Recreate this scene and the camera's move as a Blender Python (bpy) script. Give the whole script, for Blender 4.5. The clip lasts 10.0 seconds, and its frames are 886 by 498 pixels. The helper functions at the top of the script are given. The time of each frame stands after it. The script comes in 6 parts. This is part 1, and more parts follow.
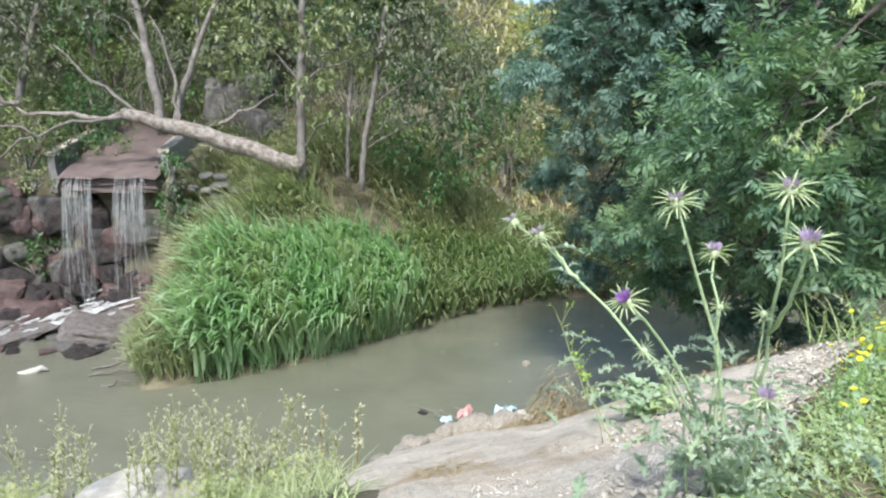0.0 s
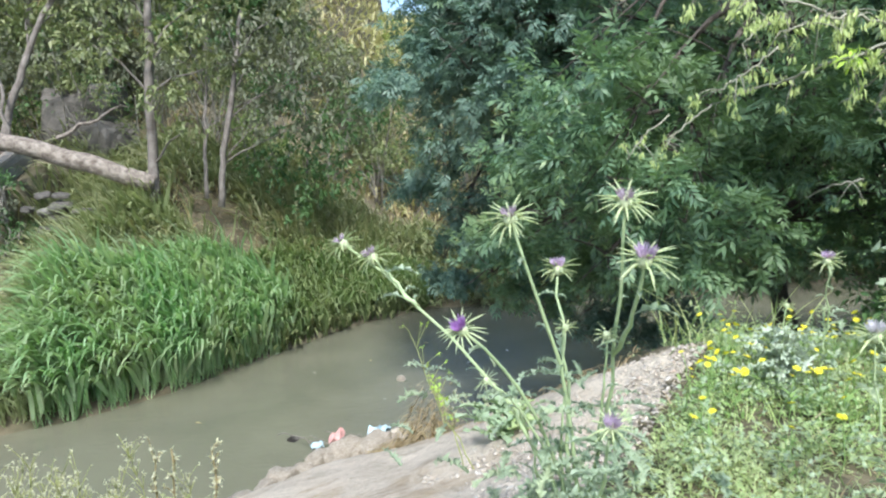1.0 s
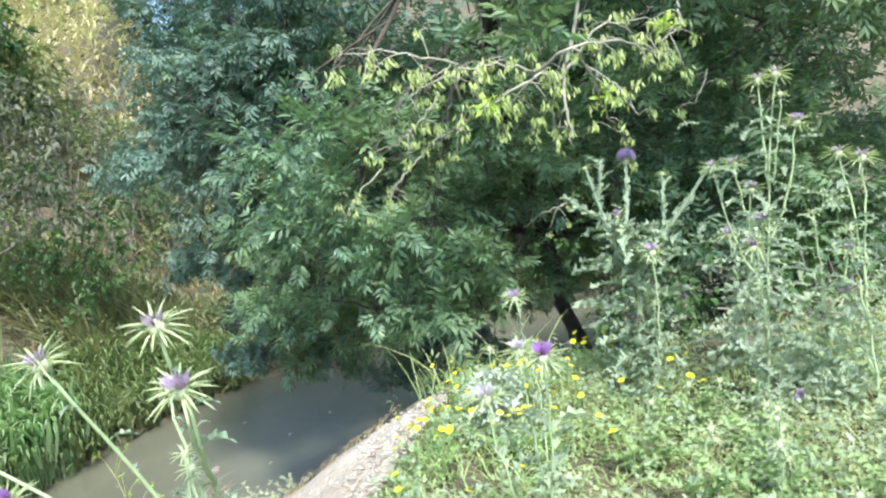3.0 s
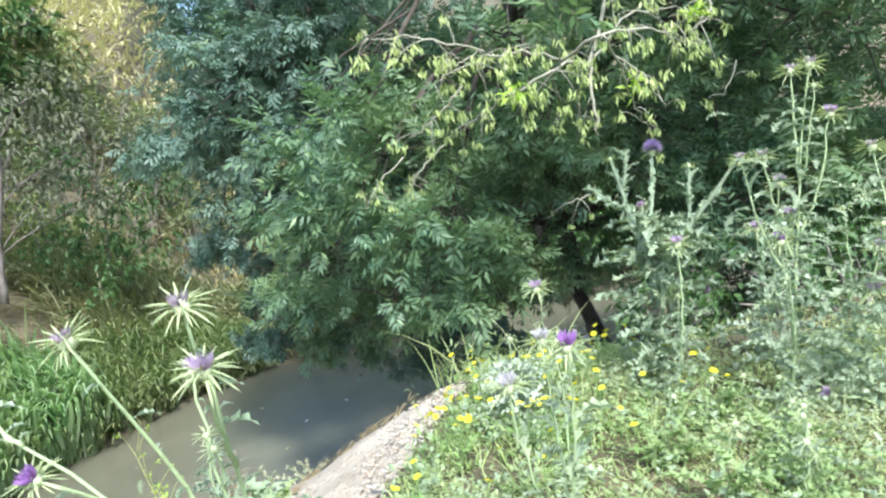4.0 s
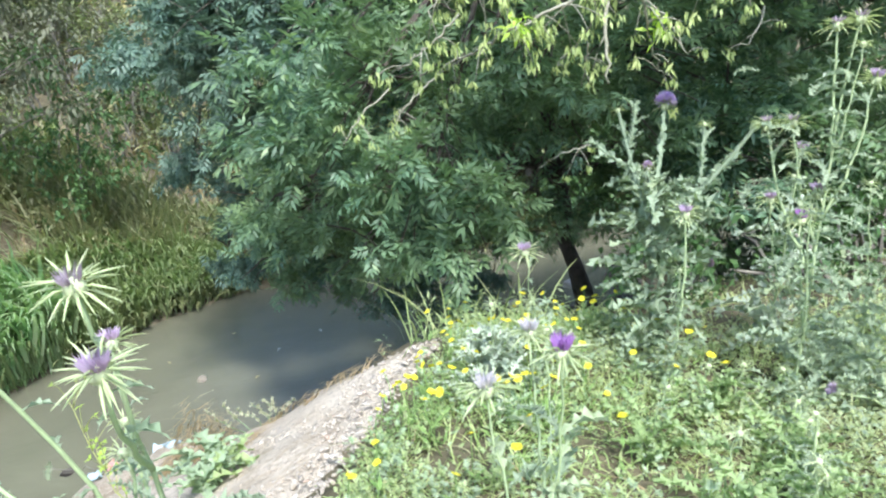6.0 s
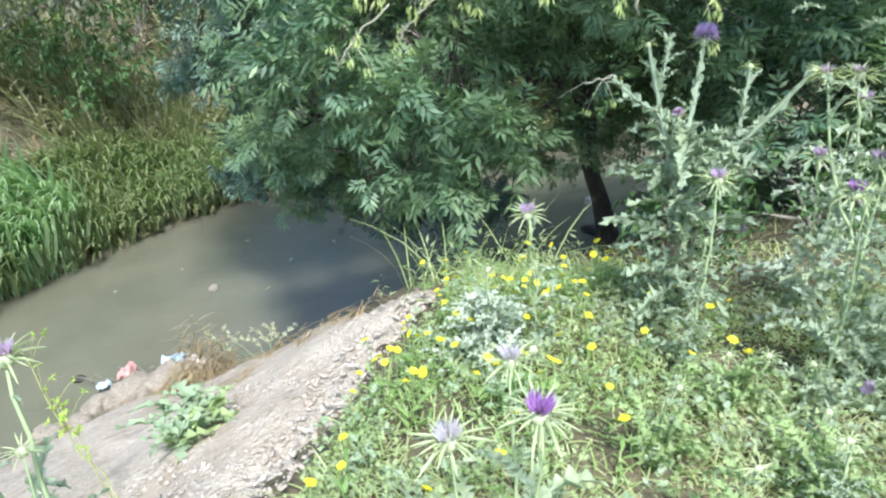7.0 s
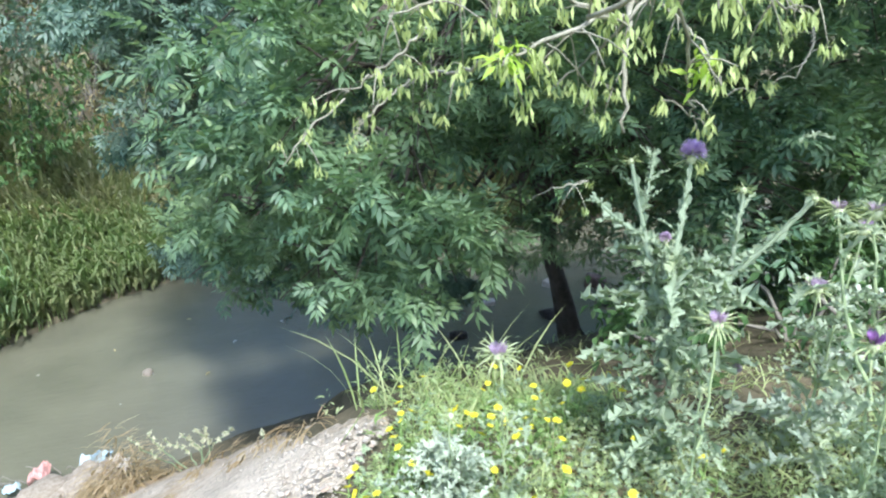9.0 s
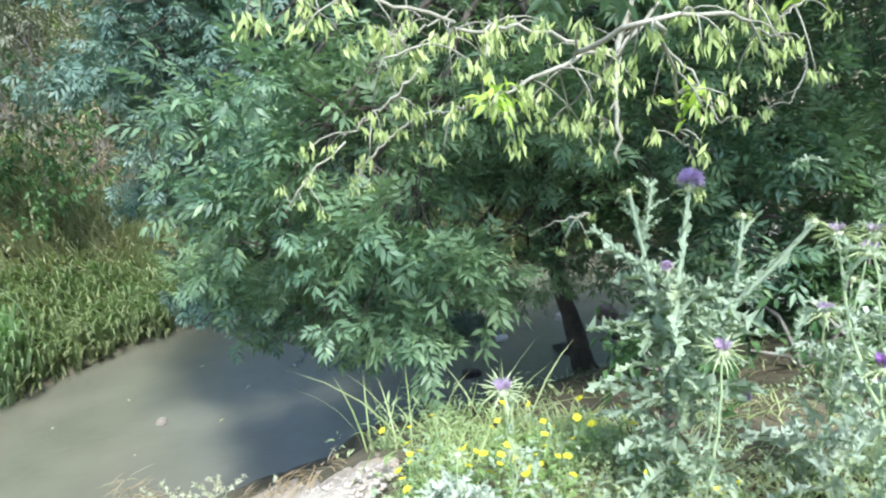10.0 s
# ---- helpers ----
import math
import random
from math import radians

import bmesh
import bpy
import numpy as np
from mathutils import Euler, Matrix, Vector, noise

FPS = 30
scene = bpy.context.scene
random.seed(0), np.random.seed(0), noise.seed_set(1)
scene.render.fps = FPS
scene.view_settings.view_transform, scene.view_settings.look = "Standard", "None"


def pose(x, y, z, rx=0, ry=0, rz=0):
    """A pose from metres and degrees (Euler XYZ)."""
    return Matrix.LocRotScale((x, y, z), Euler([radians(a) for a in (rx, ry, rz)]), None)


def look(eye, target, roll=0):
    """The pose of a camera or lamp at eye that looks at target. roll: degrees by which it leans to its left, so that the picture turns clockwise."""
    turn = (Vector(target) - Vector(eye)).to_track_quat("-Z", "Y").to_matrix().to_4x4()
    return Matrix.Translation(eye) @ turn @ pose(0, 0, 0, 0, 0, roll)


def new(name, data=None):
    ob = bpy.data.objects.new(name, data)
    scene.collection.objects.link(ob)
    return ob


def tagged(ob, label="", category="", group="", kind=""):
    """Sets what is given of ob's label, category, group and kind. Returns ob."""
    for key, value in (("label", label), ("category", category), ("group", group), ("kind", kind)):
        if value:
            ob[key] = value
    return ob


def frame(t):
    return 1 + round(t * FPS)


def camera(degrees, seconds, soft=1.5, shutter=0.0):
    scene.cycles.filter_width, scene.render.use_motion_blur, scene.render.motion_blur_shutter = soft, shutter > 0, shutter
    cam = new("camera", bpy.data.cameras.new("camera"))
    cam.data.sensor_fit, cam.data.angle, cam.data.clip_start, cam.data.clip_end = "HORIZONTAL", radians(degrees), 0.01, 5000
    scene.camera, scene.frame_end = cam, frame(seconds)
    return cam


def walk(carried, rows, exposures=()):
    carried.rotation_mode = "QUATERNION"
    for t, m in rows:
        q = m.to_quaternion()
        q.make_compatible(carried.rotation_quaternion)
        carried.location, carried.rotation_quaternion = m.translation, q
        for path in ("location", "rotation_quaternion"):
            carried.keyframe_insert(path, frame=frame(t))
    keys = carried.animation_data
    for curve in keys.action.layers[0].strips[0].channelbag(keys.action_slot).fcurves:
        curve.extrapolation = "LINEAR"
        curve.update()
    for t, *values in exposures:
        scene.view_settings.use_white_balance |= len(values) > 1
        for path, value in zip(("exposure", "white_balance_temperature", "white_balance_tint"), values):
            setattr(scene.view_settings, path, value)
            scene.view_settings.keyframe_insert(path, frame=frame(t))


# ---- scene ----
cam = camera(66.0, 10.0, 2.2)
PATH = [
    (0, (0.47, 0.081, 2.663), (0.251, 2.039, 2.316), -0.3),
    (0.5, (0.512, 0.158, 2.654), (0.544, 2.126, 2.301), -0.6),
    (1, (0.583, 0.272, 2.66), (0.715, 2.241, 2.34), -1.0),
    (1.5, (0.711, 0.325, 2.659), (1.182, 2.234, 2.294), -5.5),
    (1.8, (0.812, 0.322, 2.673), (1.345, 2.234, 2.426), -4.9),
    (2, (0.911, 0.329, 2.681), (1.437, 2.247, 2.463), -6.8),
    (2.5, (1.059, 0.313, 2.704), (1.625, 2.217, 2.471), -8.2),
    (3, (1.104, 0.304, 2.716), (1.702, 2.197, 2.478), -9.5),
    (3.2, (1.1, 0.324, 2.708), (1.641, 2.233, 2.452), -9.3),
    (4.5, (1.093, 0.317, 2.707), (1.646, 2.222, 2.451), -8.3),
    (5, (1.118, 0.342, 2.696), (1.703, 2.23, 2.389), -8.9),
    (5.5, (1.132, 0.393, 2.701), (1.698, 2.271, 2.31), -6.9),
    (6, (1.182, 0.551, 2.742), (1.736, 2.416, 2.28), -4.7),
    (6.2, (1.191, 0.59, 2.766), (1.696, 2.447, 2.223), -5.1),
    (7.3, (1.403, 0.875, 2.842), (1.797, 2.688, 2.097), -2.3),
    (7.5, (1.413, 0.927, 2.853), (1.766, 2.757, 2.127), -1.3),
    (8, (1.408, 1.036, 2.876), (1.78, 2.881, 2.198), 0.1),
    (8.5, (1.405, 1.065, 2.894), (1.848, 2.918, 2.285), 0.7),
    (9, (1.426, 1.078, 2.892), (2.024, 2.904, 2.338), -1.1),
    (9.5, (1.429, 1.078, 2.892), (2.032, 2.901, 2.331), -2.2),
    (10, (1.45, 1.063, 2.892), (2.027, 2.926, 2.446), -3.5),
]
walk(cam, [(t, look(eye, target, roll)) for t, eye, target, roll in PATH], [(0, 1.05, 5900, 7), (1.0, 1.05, 5900, 7), (2.2, 1.22, 5950, 7), (3, 1.34, 5900, 7), (4.5, 1.32, 5900, 7), (6, 1.26, 5850, 8), (8, 1.18, 5750, 8), (9.0, 1.25, 5700, 8), (10, 1.38, 5650, 8)])

# ---- world, sun ----
SUN = Vector((-0.02, -0.61, 0.79)).normalized()
world = bpy.data.worlds.new("sky")
scene.world = world
world.use_nodes = True
wn = world.node_tree
sky = wn.nodes.new("ShaderNodeTexSky")
sky.sky_type, sky.sun_disc = "NISHITA", False
sky.sun_elevation = math.asin(SUN.z)
sky.sun_rotation = math.atan2(SUN.x, SUN.y)
sky.air_density, sky.dust_density = 1.0, 2.0
wn.links.new(sky.outputs[0], wn.nodes["Background"].inputs[0])
wn.nodes["Background"].inputs[1].default_value = 0.15
sun = new("sun", bpy.data.lights.new("sun", "SUN"))
sun.data.energy, sun.data.angle, sun.data.color = 3.0, radians(9), (1.0, 0.96, 0.90)
sun.matrix_world = look(SUN * 30, (0, 0, 0))


# ---- materials ----
def shader(name):
    m = bpy.data.materials.new(name)
    m.use_nodes = True
    t = m.node_tree
    return m, t, t.nodes["Principled BSDF"]


def node(t, kind, **inputs):
    n = t.nodes.new(kind)
    for k, v in inputs.items():
        n.inputs[k.replace("_", " ")].default_value = v
    return n


def ramp(t, source, stops):
    r = t.nodes.new("ShaderNodeValToRGB")
    el = r.color_ramp.elements
    while len(el) < len(stops):
        el.new(0.5)
    for e, (p, c) in zip(el, stops):
        e.position, e.color = p, (*c, 1)
    t.links.new(source, r.inputs[0])
    return r.outputs[0]


def noise_out(t, scale, detail=5.0, rough=0.6, where="Object", distort=0.0):
    tc = t.nodes.new("ShaderNodeTexCoord")
    n = node(t, "ShaderNodeTexNoise", Scale=scale, Detail=detail, Roughness=rough, Distortion=distort)
    t.links.new(tc.outputs[where], n.inputs["Vector"])
    return n.outputs[0]


def bumped(t, p, height, strength, distance):
    b = node(t, "ShaderNodeBump", Strength=strength, Distance=distance)
    t.links.new(height, b.inputs["Height"])
    t.links.new(b.outputs[0], p.inputs["Normal"])


def mix_color(t, fac, a, b, how="MIX"):
    m = t.nodes.new("ShaderNodeMix")
    m.data_type, m.blend_type = "RGBA", how
    for sock, v in ((m.inputs[0], fac), (m.inputs[6], a), (m.inputs[7], b)):
        if isinstance(v, bpy.types.NodeSocket):
            t.links.new(v, sock)
        else:
            sock.default_value = v if isinstance(v, (int, float)) else (*v, 1)
    return m.outputs[2]


def foliage(name, stops, rough=0.45, through_light=0.3, gloss=0.5, patch=None):
    """Leaf: colour varies leaf by leaf and in broad patches; some light passes through."""
    m, t, p = shader(name)
    geo = t.nodes.new("ShaderNodeNewGeometry")
    col = ramp(t, geo.outputs["Random Per Island"], stops)
    big = noise_out(t, 1.3, 3.0)
    col = mix_color(t, ramp(t, big, [(0.35, (0, 0, 0)), (0.7, (1, 1, 1))]), col, patch or tuple(0.8 * c for c in stops[-1][1]))
    fine = noise_out(t, 60.0, 3.0)
    col = mix_color(t, 0.35, col, ramp(t, fine, [(0.3, (0.55, 0.55, 0.55)), (0.75, (1.2, 1.2, 1.2))]), "MULTIPLY")
    t.links.new(col, p.inputs["Base Color"])
    p.inputs["Roughness"].default_value = rough
    p.inputs["Specular IOR Level"].default_value = gloss
    bumped(t, p, fine, 0.25, 0.004)
    tr = t.nodes.new("ShaderNodeBsdfTranslucent")
    t.links.new(mix_color(t, 1.0, col, (1.0, 1.1, 0.65), "MULTIPLY"), tr.inputs[0])
    mx = t.nodes.new("ShaderNodeMixShader")
    mx.inputs[0].default_value = through_light
    t.links.new(p.outputs[0], mx.inputs[1])
    t.links.new(tr.outputs[0], mx.inputs[2])
    t.links.new(mx.outputs[0], t.nodes["Material Output"].inputs[0])
    return m


def solid(name, c1, c2, scale, rough=0.8, bump=0.4, dist=0.01, gloss=0.3, detail=6.0, fine=None):
    """Stone, bark, soil: two colours in patches, a finer grain, and relief."""
    m, t, p = shader(name)
    n = noise_out(t, scale, detail, 0.65)
    g = noise_out(t, fine or scale * 9, 4.0, 0.7)
    col = ramp(t, n, [(0.32, c1), (0.68, c2)])
    col = mix_color(t, 0.55, col, ramp(t, g, [(0.3, (0.5, 0.5, 0.5)), (0.7, (1.25, 1.25, 1.25))]), "MULTIPLY")
    t.links.new(col, p.inputs["Base Color"])
    p.inputs["Roughness"].default_value = rough
    p.inputs["Specular IOR Level"].default_value = gloss
    add = t.nodes.new("ShaderNodeMath")
    t.links.new(n, add.inputs[0])
    t.links.new(g, add.inputs[1])
    bumped(t, p, add.outputs[0], bump, dist)
    return m


M_soil = solid("soil", (0.075, 0.072, 0.04), (0.20, 0.165, 0.105), 1.6, 0.95, 0.6, 0.03)
M_concrete = solid("old_concrete", (0.48, 0.415, 0.325), (0.71, 0.62, 0.50), 3.2, 0.9, 0.9, 0.03, 0.2, 8.0, 45.0)
ct, cp = M_concrete.node_tree, M_concrete.node_tree.nodes["Principled BSDF"]
plain = cp.inputs["Base Color"].links[0].from_socket
dirt = ramp(ct, noise_out(ct, 1.7, 7.0, 0.7, distort=0.6), [(0.50, (0, 0, 0)), (0.66, (0.75, 0.75, 0.75))])
crack = ramp(ct, noise_out(ct, 7.0, 8.0, 0.75, distort=1.5), [(0.36, (0.55, 0.52, 0.48)), (0.46, (1, 1, 1))])
ct.links.new(mix_color(ct, 0.6, mix_color(ct, dirt, plain, (0.40, 0.30, 0.19)), crack, "MULTIPLY"), cp.inputs["Base Color"])
M_rock = solid("pale_rock", (0.36, 0.32, 0.26), (0.58, 0.54, 0.47), 5.0, 0.85, 0.6, 0.02)
M_darkrock = solid("dark_rock", (0.04, 0.035, 0.034), (0.16, 0.13, 0.115), 3.0, 0.4, 1.0, 0.06)
M_bark = solid("bark", (0.06, 0.05, 0.04), (0.16, 0.135, 0.11), 8.0, 0.85, 0.8, 0.02)
M_palebark = solid("pale_bark", (0.13, 0.10, 0.08), (0.46, 0.40, 0.335), 13.0, 0.85, 1.0, 0.03, 0.2, 7.0, 40.0)
M_greybark = solid("grey_bark", (0.10, 0.085, 0.07), (0.26, 0.23, 0.20), 7.0, 0.85, 0.5, 0.01)
M_twig = solid("twig", (0.13, 0.12, 0.095), (0.30, 0.275, 0.23), 12.0, 0.8, 0.4, 0.004)
M_ash = foliage("ash_leaf", [(0.0, (0.07, 0.14, 0.09)), (0.5, (0.12, 0.22, 0.14)), (0.85, (0.23, 0.36, 0.22)), (1.0, (0.31, 0.43, 0.20))], 0.45, 0.42, 0.5)
M_ash2 = foliage("blue_green_leaf", [(0.0, (0.065, 0.135, 0.11)), (0.5, (0.115, 0.205, 0.16)), (1.0, (0.21, 0.305, 0.225))], 0.45, 0.32, 0.5)
M_key = foliage("ash_key", [(0.0, (0.34, 0.43, 0.15)), (1.0, (0.60, 0.66, 0.28))], 0.5, 0.35, 0.3, (0.44, 0.53, 0.21))
M_young = foliage("young_leaf", [(0.0, (0.38, 0.56, 0.08)), (1.0, (0.55, 0.70, 0.14))], 0.5, 0.45, 0.3, (0.46, 0.62, 0.11))
M_reed = foliage("reed_blade", [(0.0, (0.17, 0.32, 0.135)), (0.5, (0.31, 0.51, 0.235)), (0.9, (0.49, 0.67, 0.40)), (1.0, (0.61, 0.70, 0.43))], 0.36, 0.5, 0.7)
M_dry = foliage("dry_grass", [(0.0, (0.22, 0.17, 0.09)), (0.6, (0.40, 0.33, 0.17)), (1.0, (0.55, 0.48, 0.28))], 0.7, 0.25, 0.2, (0.33, 0.26, 0.13))
M_olive = foliage("olive_scrub", [(0.0, (0.10, 0.14, 0.055)), (0.5, (0.20, 0.25, 0.10)), (1.0, (0.36, 0.38, 0.18))], 0.5, 0.3, 0.4)
M_grass = foliage("meadow_grass", [(0.0, (0.25, 0.36, 0.11)), (0.6, (0.42, 0.54, 0.19)), (1.0, (0.66, 0.69, 0.36))], 0.5, 0.35, 0.4)
M_herb = foliage("herb_leaf", [(0.0, (0.25, 0.38, 0.14)), (0.6, (0.41, 0.54, 0.23)), (1.0, (0.62, 0.69, 0.38))], 0.5, 0.4, 0.4)

# ---- creek plan: banks, heights ----
NEAR_X = [-60, -12, -3.4, -0.95, -0.4, 0.0, 0.7, 1.4, 3.0, 3.9, 5.0, 7, 14, 60]
NEAR_Y = [1.0, 3.2, 4.1, 4.35, 5.2, 5.6, 5.85, 6.2, 6.5, 6.75, 6.8, 7.0, 8.0, 12]
CREST_X = [-60, -12, -3.0, -0.5, 0.6, 1.2, 1.52, 1.85, 2.4, 3.5, 5, 14, 60]
CREST_Y = [-6, -2.5, -0.6, 0.2, 0.9, 1.7, 2.31, 2.87, 2.68, 2.5, 2.6, 4.0, 8]
FAR = [(-60, 6), (-12, 8.4), (-7.4, 8.7), (-6.5, 9.35), (-5.0, 9.3), (-4.6, 8.6), (-4.2, 7.5), (-3.4, 6.4), (-2.55, 6.86),
       (-1.9, 7.47), (-1.0, 8.7), (-0.1, 9.9), (1.1, 10.8), (3.5, 11.0), (6.5, 11.4), (14, 12.5), (60, 20)]
RISE_D = [0, 0.15, 0.6, 1.2, 2.0, 3.5, 6, 12, 25, 60]
RISE_Z = [0, 0.12, 0.5, 1.05, 1.65, 2.6, 4.3, 8.0, 14, 22]
BANK = 1.78


def wavy(x, y):
    return (np.sin(1.9 * x + 0.7 * y) * np.sin(1.3 * y - 0.6 * x + 1) + 0.5 * np.sin(4.3 * x - 2.1 * y) * np.sin(3.7 * y + x)
            + 0.25 * np.sin(9.1 * x + 3 * y) * np.sin(8.3 * y - 4 * x))


def far_distance(x, y):
    best = np.full(np.shape(x), 1e9)
    for (ax, ay), (bx, by) in zip(FAR, FAR[1:]):
        dx, dy = bx - ax, by - ay
        k = np.clip(((x - ax) * dx + (y - ay) * dy) / (dx * dx + dy * dy), 0, 1)
        best = np.minimum(best, np.hypot(x - ax - k * dx, y - ay - k * dy))
    return best


def ground_z(x, y):
    """Height of the ground: the near bank, the creek bed, the far bank and the hill behind it."""
    x, y = np.asarray(x, float), np.asarray(y, float)
    ny, cy = np.interp(x, NEAR_X, NEAR_Y), np.interp(x, CREST_X, CREST_Y)
    fy = np.interp(x, [p[0] for p in FAR], [p[1] for p in FAR])
    k = np.clip((ny - y) / (ny - cy), 0, 1)
    near = BANK * (1 - (1 - k) ** 1.4) + 0.02 * wavy(x, y) * np.clip(3 * k, 0, 1) + 0.02 * np.clip(cy - y, 0, 30)
    rim = np.interp(y, [3.0, 3.72, 4.75, 5.75], [1.92, 1.52, 1.07, 0.57])
    fall = 0.75 * np.clip((x - rim - 0.03) / 0.3, 0, 1) * np.clip((2.0 - x) / 0.3, 0, 1) * np.clip((y - 3.0) / 0.15, 0, 1)
    near = np.where(y < ny, np.maximum(near - fall, np.minimum(near, 0.03)), near)
    d = far_distance(x, y)
    dip = np.interp(x, [-1.2, 0.6, 3.0, 5.5], [1.0, 0.42, 0.42, 0.9])
    far = np.interp(d, RISE_D, RISE_Z) * np.maximum(dip, np.interp(d, [4, 10, 20], [0.42, 0.58, 0.62])) + 0.10 * wavy(x * 0.8, y * 0.8) * np.clip(d, 0, 1)
    cliff = np.clip((d - 0.05) / 0.4, 0, 1) * (1.95 + 0.25 * np.clip(d, 0, 2)) * np.clip((x + 9.0) / 0.8, 0, 1) * np.clip((-4.0 - x) / 0.5, 0, 1) * np.clip((y - 8.3) / 0.5, 0, 1)
    far = np.maximum(far, cliff)
    chute = np.clip(1 - np.maximum(np.abs(x + 5.4 + 0.2 * np.clip(y - 9.3, 0, 3)) - 0.72, 0) / 0.12, 0, 1) * (y > 9.0) * np.clip((12.3 - y) / 0.8, 0, 1)
    far = far * (1 - chute) + np.minimum(far, 1.72 + 0.27 * (y - 9.4)) * chute
    bed = -0.35 * np.clip(np.minimum(y - ny, fy - y) / 0.6, 0, 1) - 0.01
    return np.where(y < ny, near, np.where(y > fy, far, bed))


# ---- mesh helpers ----
def raw_mesh(name, verts, faces):
    """A mesh from arrays; all faces have the same number of corners."""
    verts, faces = np.asarray(verts, np.float32), np.asarray(faces, np.int32)
    me = bpy.data.meshes.new(name)
    me.vertices.add(len(verts))
    me.vertices.foreach_set("co", verts.ravel())
    me.loops.add(faces.size)
    me.loops.foreach_set("vertex_index", faces.ravel())
    me.polygons.add(len(faces))
    me.polygons.foreach_set("loop_start", np.arange(0, faces.size, faces.shape[1], dtype=np.int32))
    me.update(calc_edges=True)
    return me


def part(name, me, material, parent=None, label="", smooth=True, m=None):
    if isinstance(me, bmesh.types.BMesh):
        b, me = me, bpy.data.meshes.new(name)
        b.to_mesh(me)
        b.free()
    if material and not me.materials:
        me.materials.append(material)
    if smooth and len(me.polygons):
        me.polygons.foreach_set("use_smooth", np.ones(len(me.polygons), bool))
    ob = new(name, me)
    if parent:
        ob.parent = parent
    if m is not None:
        ob.matrix_basis = m
    if label:
        tagged(ob, label)
    return ob


def thing(name, x, y, z, label, category, group="", kind=""):
    ob = new(name)
    ob.empty_display_size = 0.1
    ob.matrix_basis = pose(x, y, z)
    return tagged(ob, label, category, group, kind)


class Shape:
    """Collects tubes, strips and copies of small forms, and becomes one mesh of triangles."""

    def __init__(self):
        self.v, self.f, self.n = [], [], 0

    def add(self, v, f):
        self.v.append(np.asarray(v, float).reshape(-1, 3))
        self.f.append(np.asarray(f, int).reshape(-1, 3) + self.n)
        self.n += len(self.v[-1])
        return self

    def tube(self, pts, radii, sides=6):
        pts = np.asarray(pts, float)
        n = len(pts)
        radii = np.broadcast_to(np.asarray(radii, float), n) if np.ndim(radii) == 0 else np.interp(np.linspace(0, 1, n), np.linspace(0, 1, len(radii)), radii)
        tan = np.gradient(pts, axis=0)
        tan /= np.linalg.norm(tan, axis=1, keepdims=True) + 1e-9
        a = np.cross(tan, [0.31, 0.17, 0.93])
        thin = np.linalg.norm(a, axis=1) < 0.2
        a[thin] = np.cross(tan[thin], [1, 0.1, 0])
        a /= np.linalg.norm(a, axis=1, keepdims=True)
        b = np.cross(tan, a)
        ang = np.arange(sides) * 2 * math.pi / sides
        ring = (np.cos(ang)[None, :, None] * a[:, None] + np.sin(ang)[None, :, None] * b[:, None]) * radii[:, None, None] + pts[:, None]
        i = np.arange(n - 1)[:, None] * sides
        j, k = np.arange(sides)[None], (np.arange(sides)[None] + 1) % sides
        q = np.stack([i + j, i + k, i + sides + k, i + sides + j], -1).reshape(-1, 4)
        v = np.vstack([ring.reshape(-1, 3), pts[:1], pts[-1:]])
        c0, c1 = n * sides, n * sides + 1
        caps = [(c0, (s + 1) % sides, s) for s in range(sides)] + [(c1, (n - 1) * sides + s, (n - 1) * sides + (s + 1) % sides) for s in range(sides)]
        return self.add(v, np.vstack([q[:, [0, 1, 2]], q[:, [0, 2, 3]], caps]))

    def many(self, form, mats):
        """Copies of a form (verts, triangles) by an array of 3 x 4 matrices."""
        v, f = form
        mats = np.asarray(mats)
        if not len(mats):
            return self
        w = np.einsum("nij,vj->nvi", mats[:, :, :3], v) + mats[:, None, :, 3]
        g = f[None] + (np.arange(len(mats)) * len(v))[:, None, None]
        return self.add(w.reshape(-1, 3), g.reshape(-1, 3))

    def mesh(self, name):
        return raw_mesh(name, np.vstack(self.v), np.vstack(self.f))


def unit(a):
    return a / (np.linalg.norm(a, axis=-1, keepdims=True) + 1e-9)


def placed(pos, along, up, scale, wide=None):
    """3 x 4 matrices: the form's y goes along, its z as near to up as it can."""
    pos, along = np.asarray(pos, float), unit(np.asarray(along, float))
    x = unit(np.cross(along, np.broadcast_to(up, along.shape)))
    z = np.cross(x, along)
    s = np.broadcast_to(np.asarray(scale, float), len(pos))[:, None]
    w = s if wide is None else np.broadcast_to(np.asarray(wide, float), len(pos))[:, None]
    return np.stack([x * w, along * s, z * s, pos], -1)


def curve(p0, p1, bow=(0, 0, 0), n=8, jitter=0.0, seed=0):
    r = np.random.RandomState(seed)
    k = np.linspace(0, 1, n)[:, None]
    p = np.asarray(p0) * (1 - k) + np.asarray(p1) * k + np.asarray(bow) * 4 * k * (1 - k)
    if jitter:
        p[1:-1] += r.normal(0, jitter, (n - 2, 3))
    return p


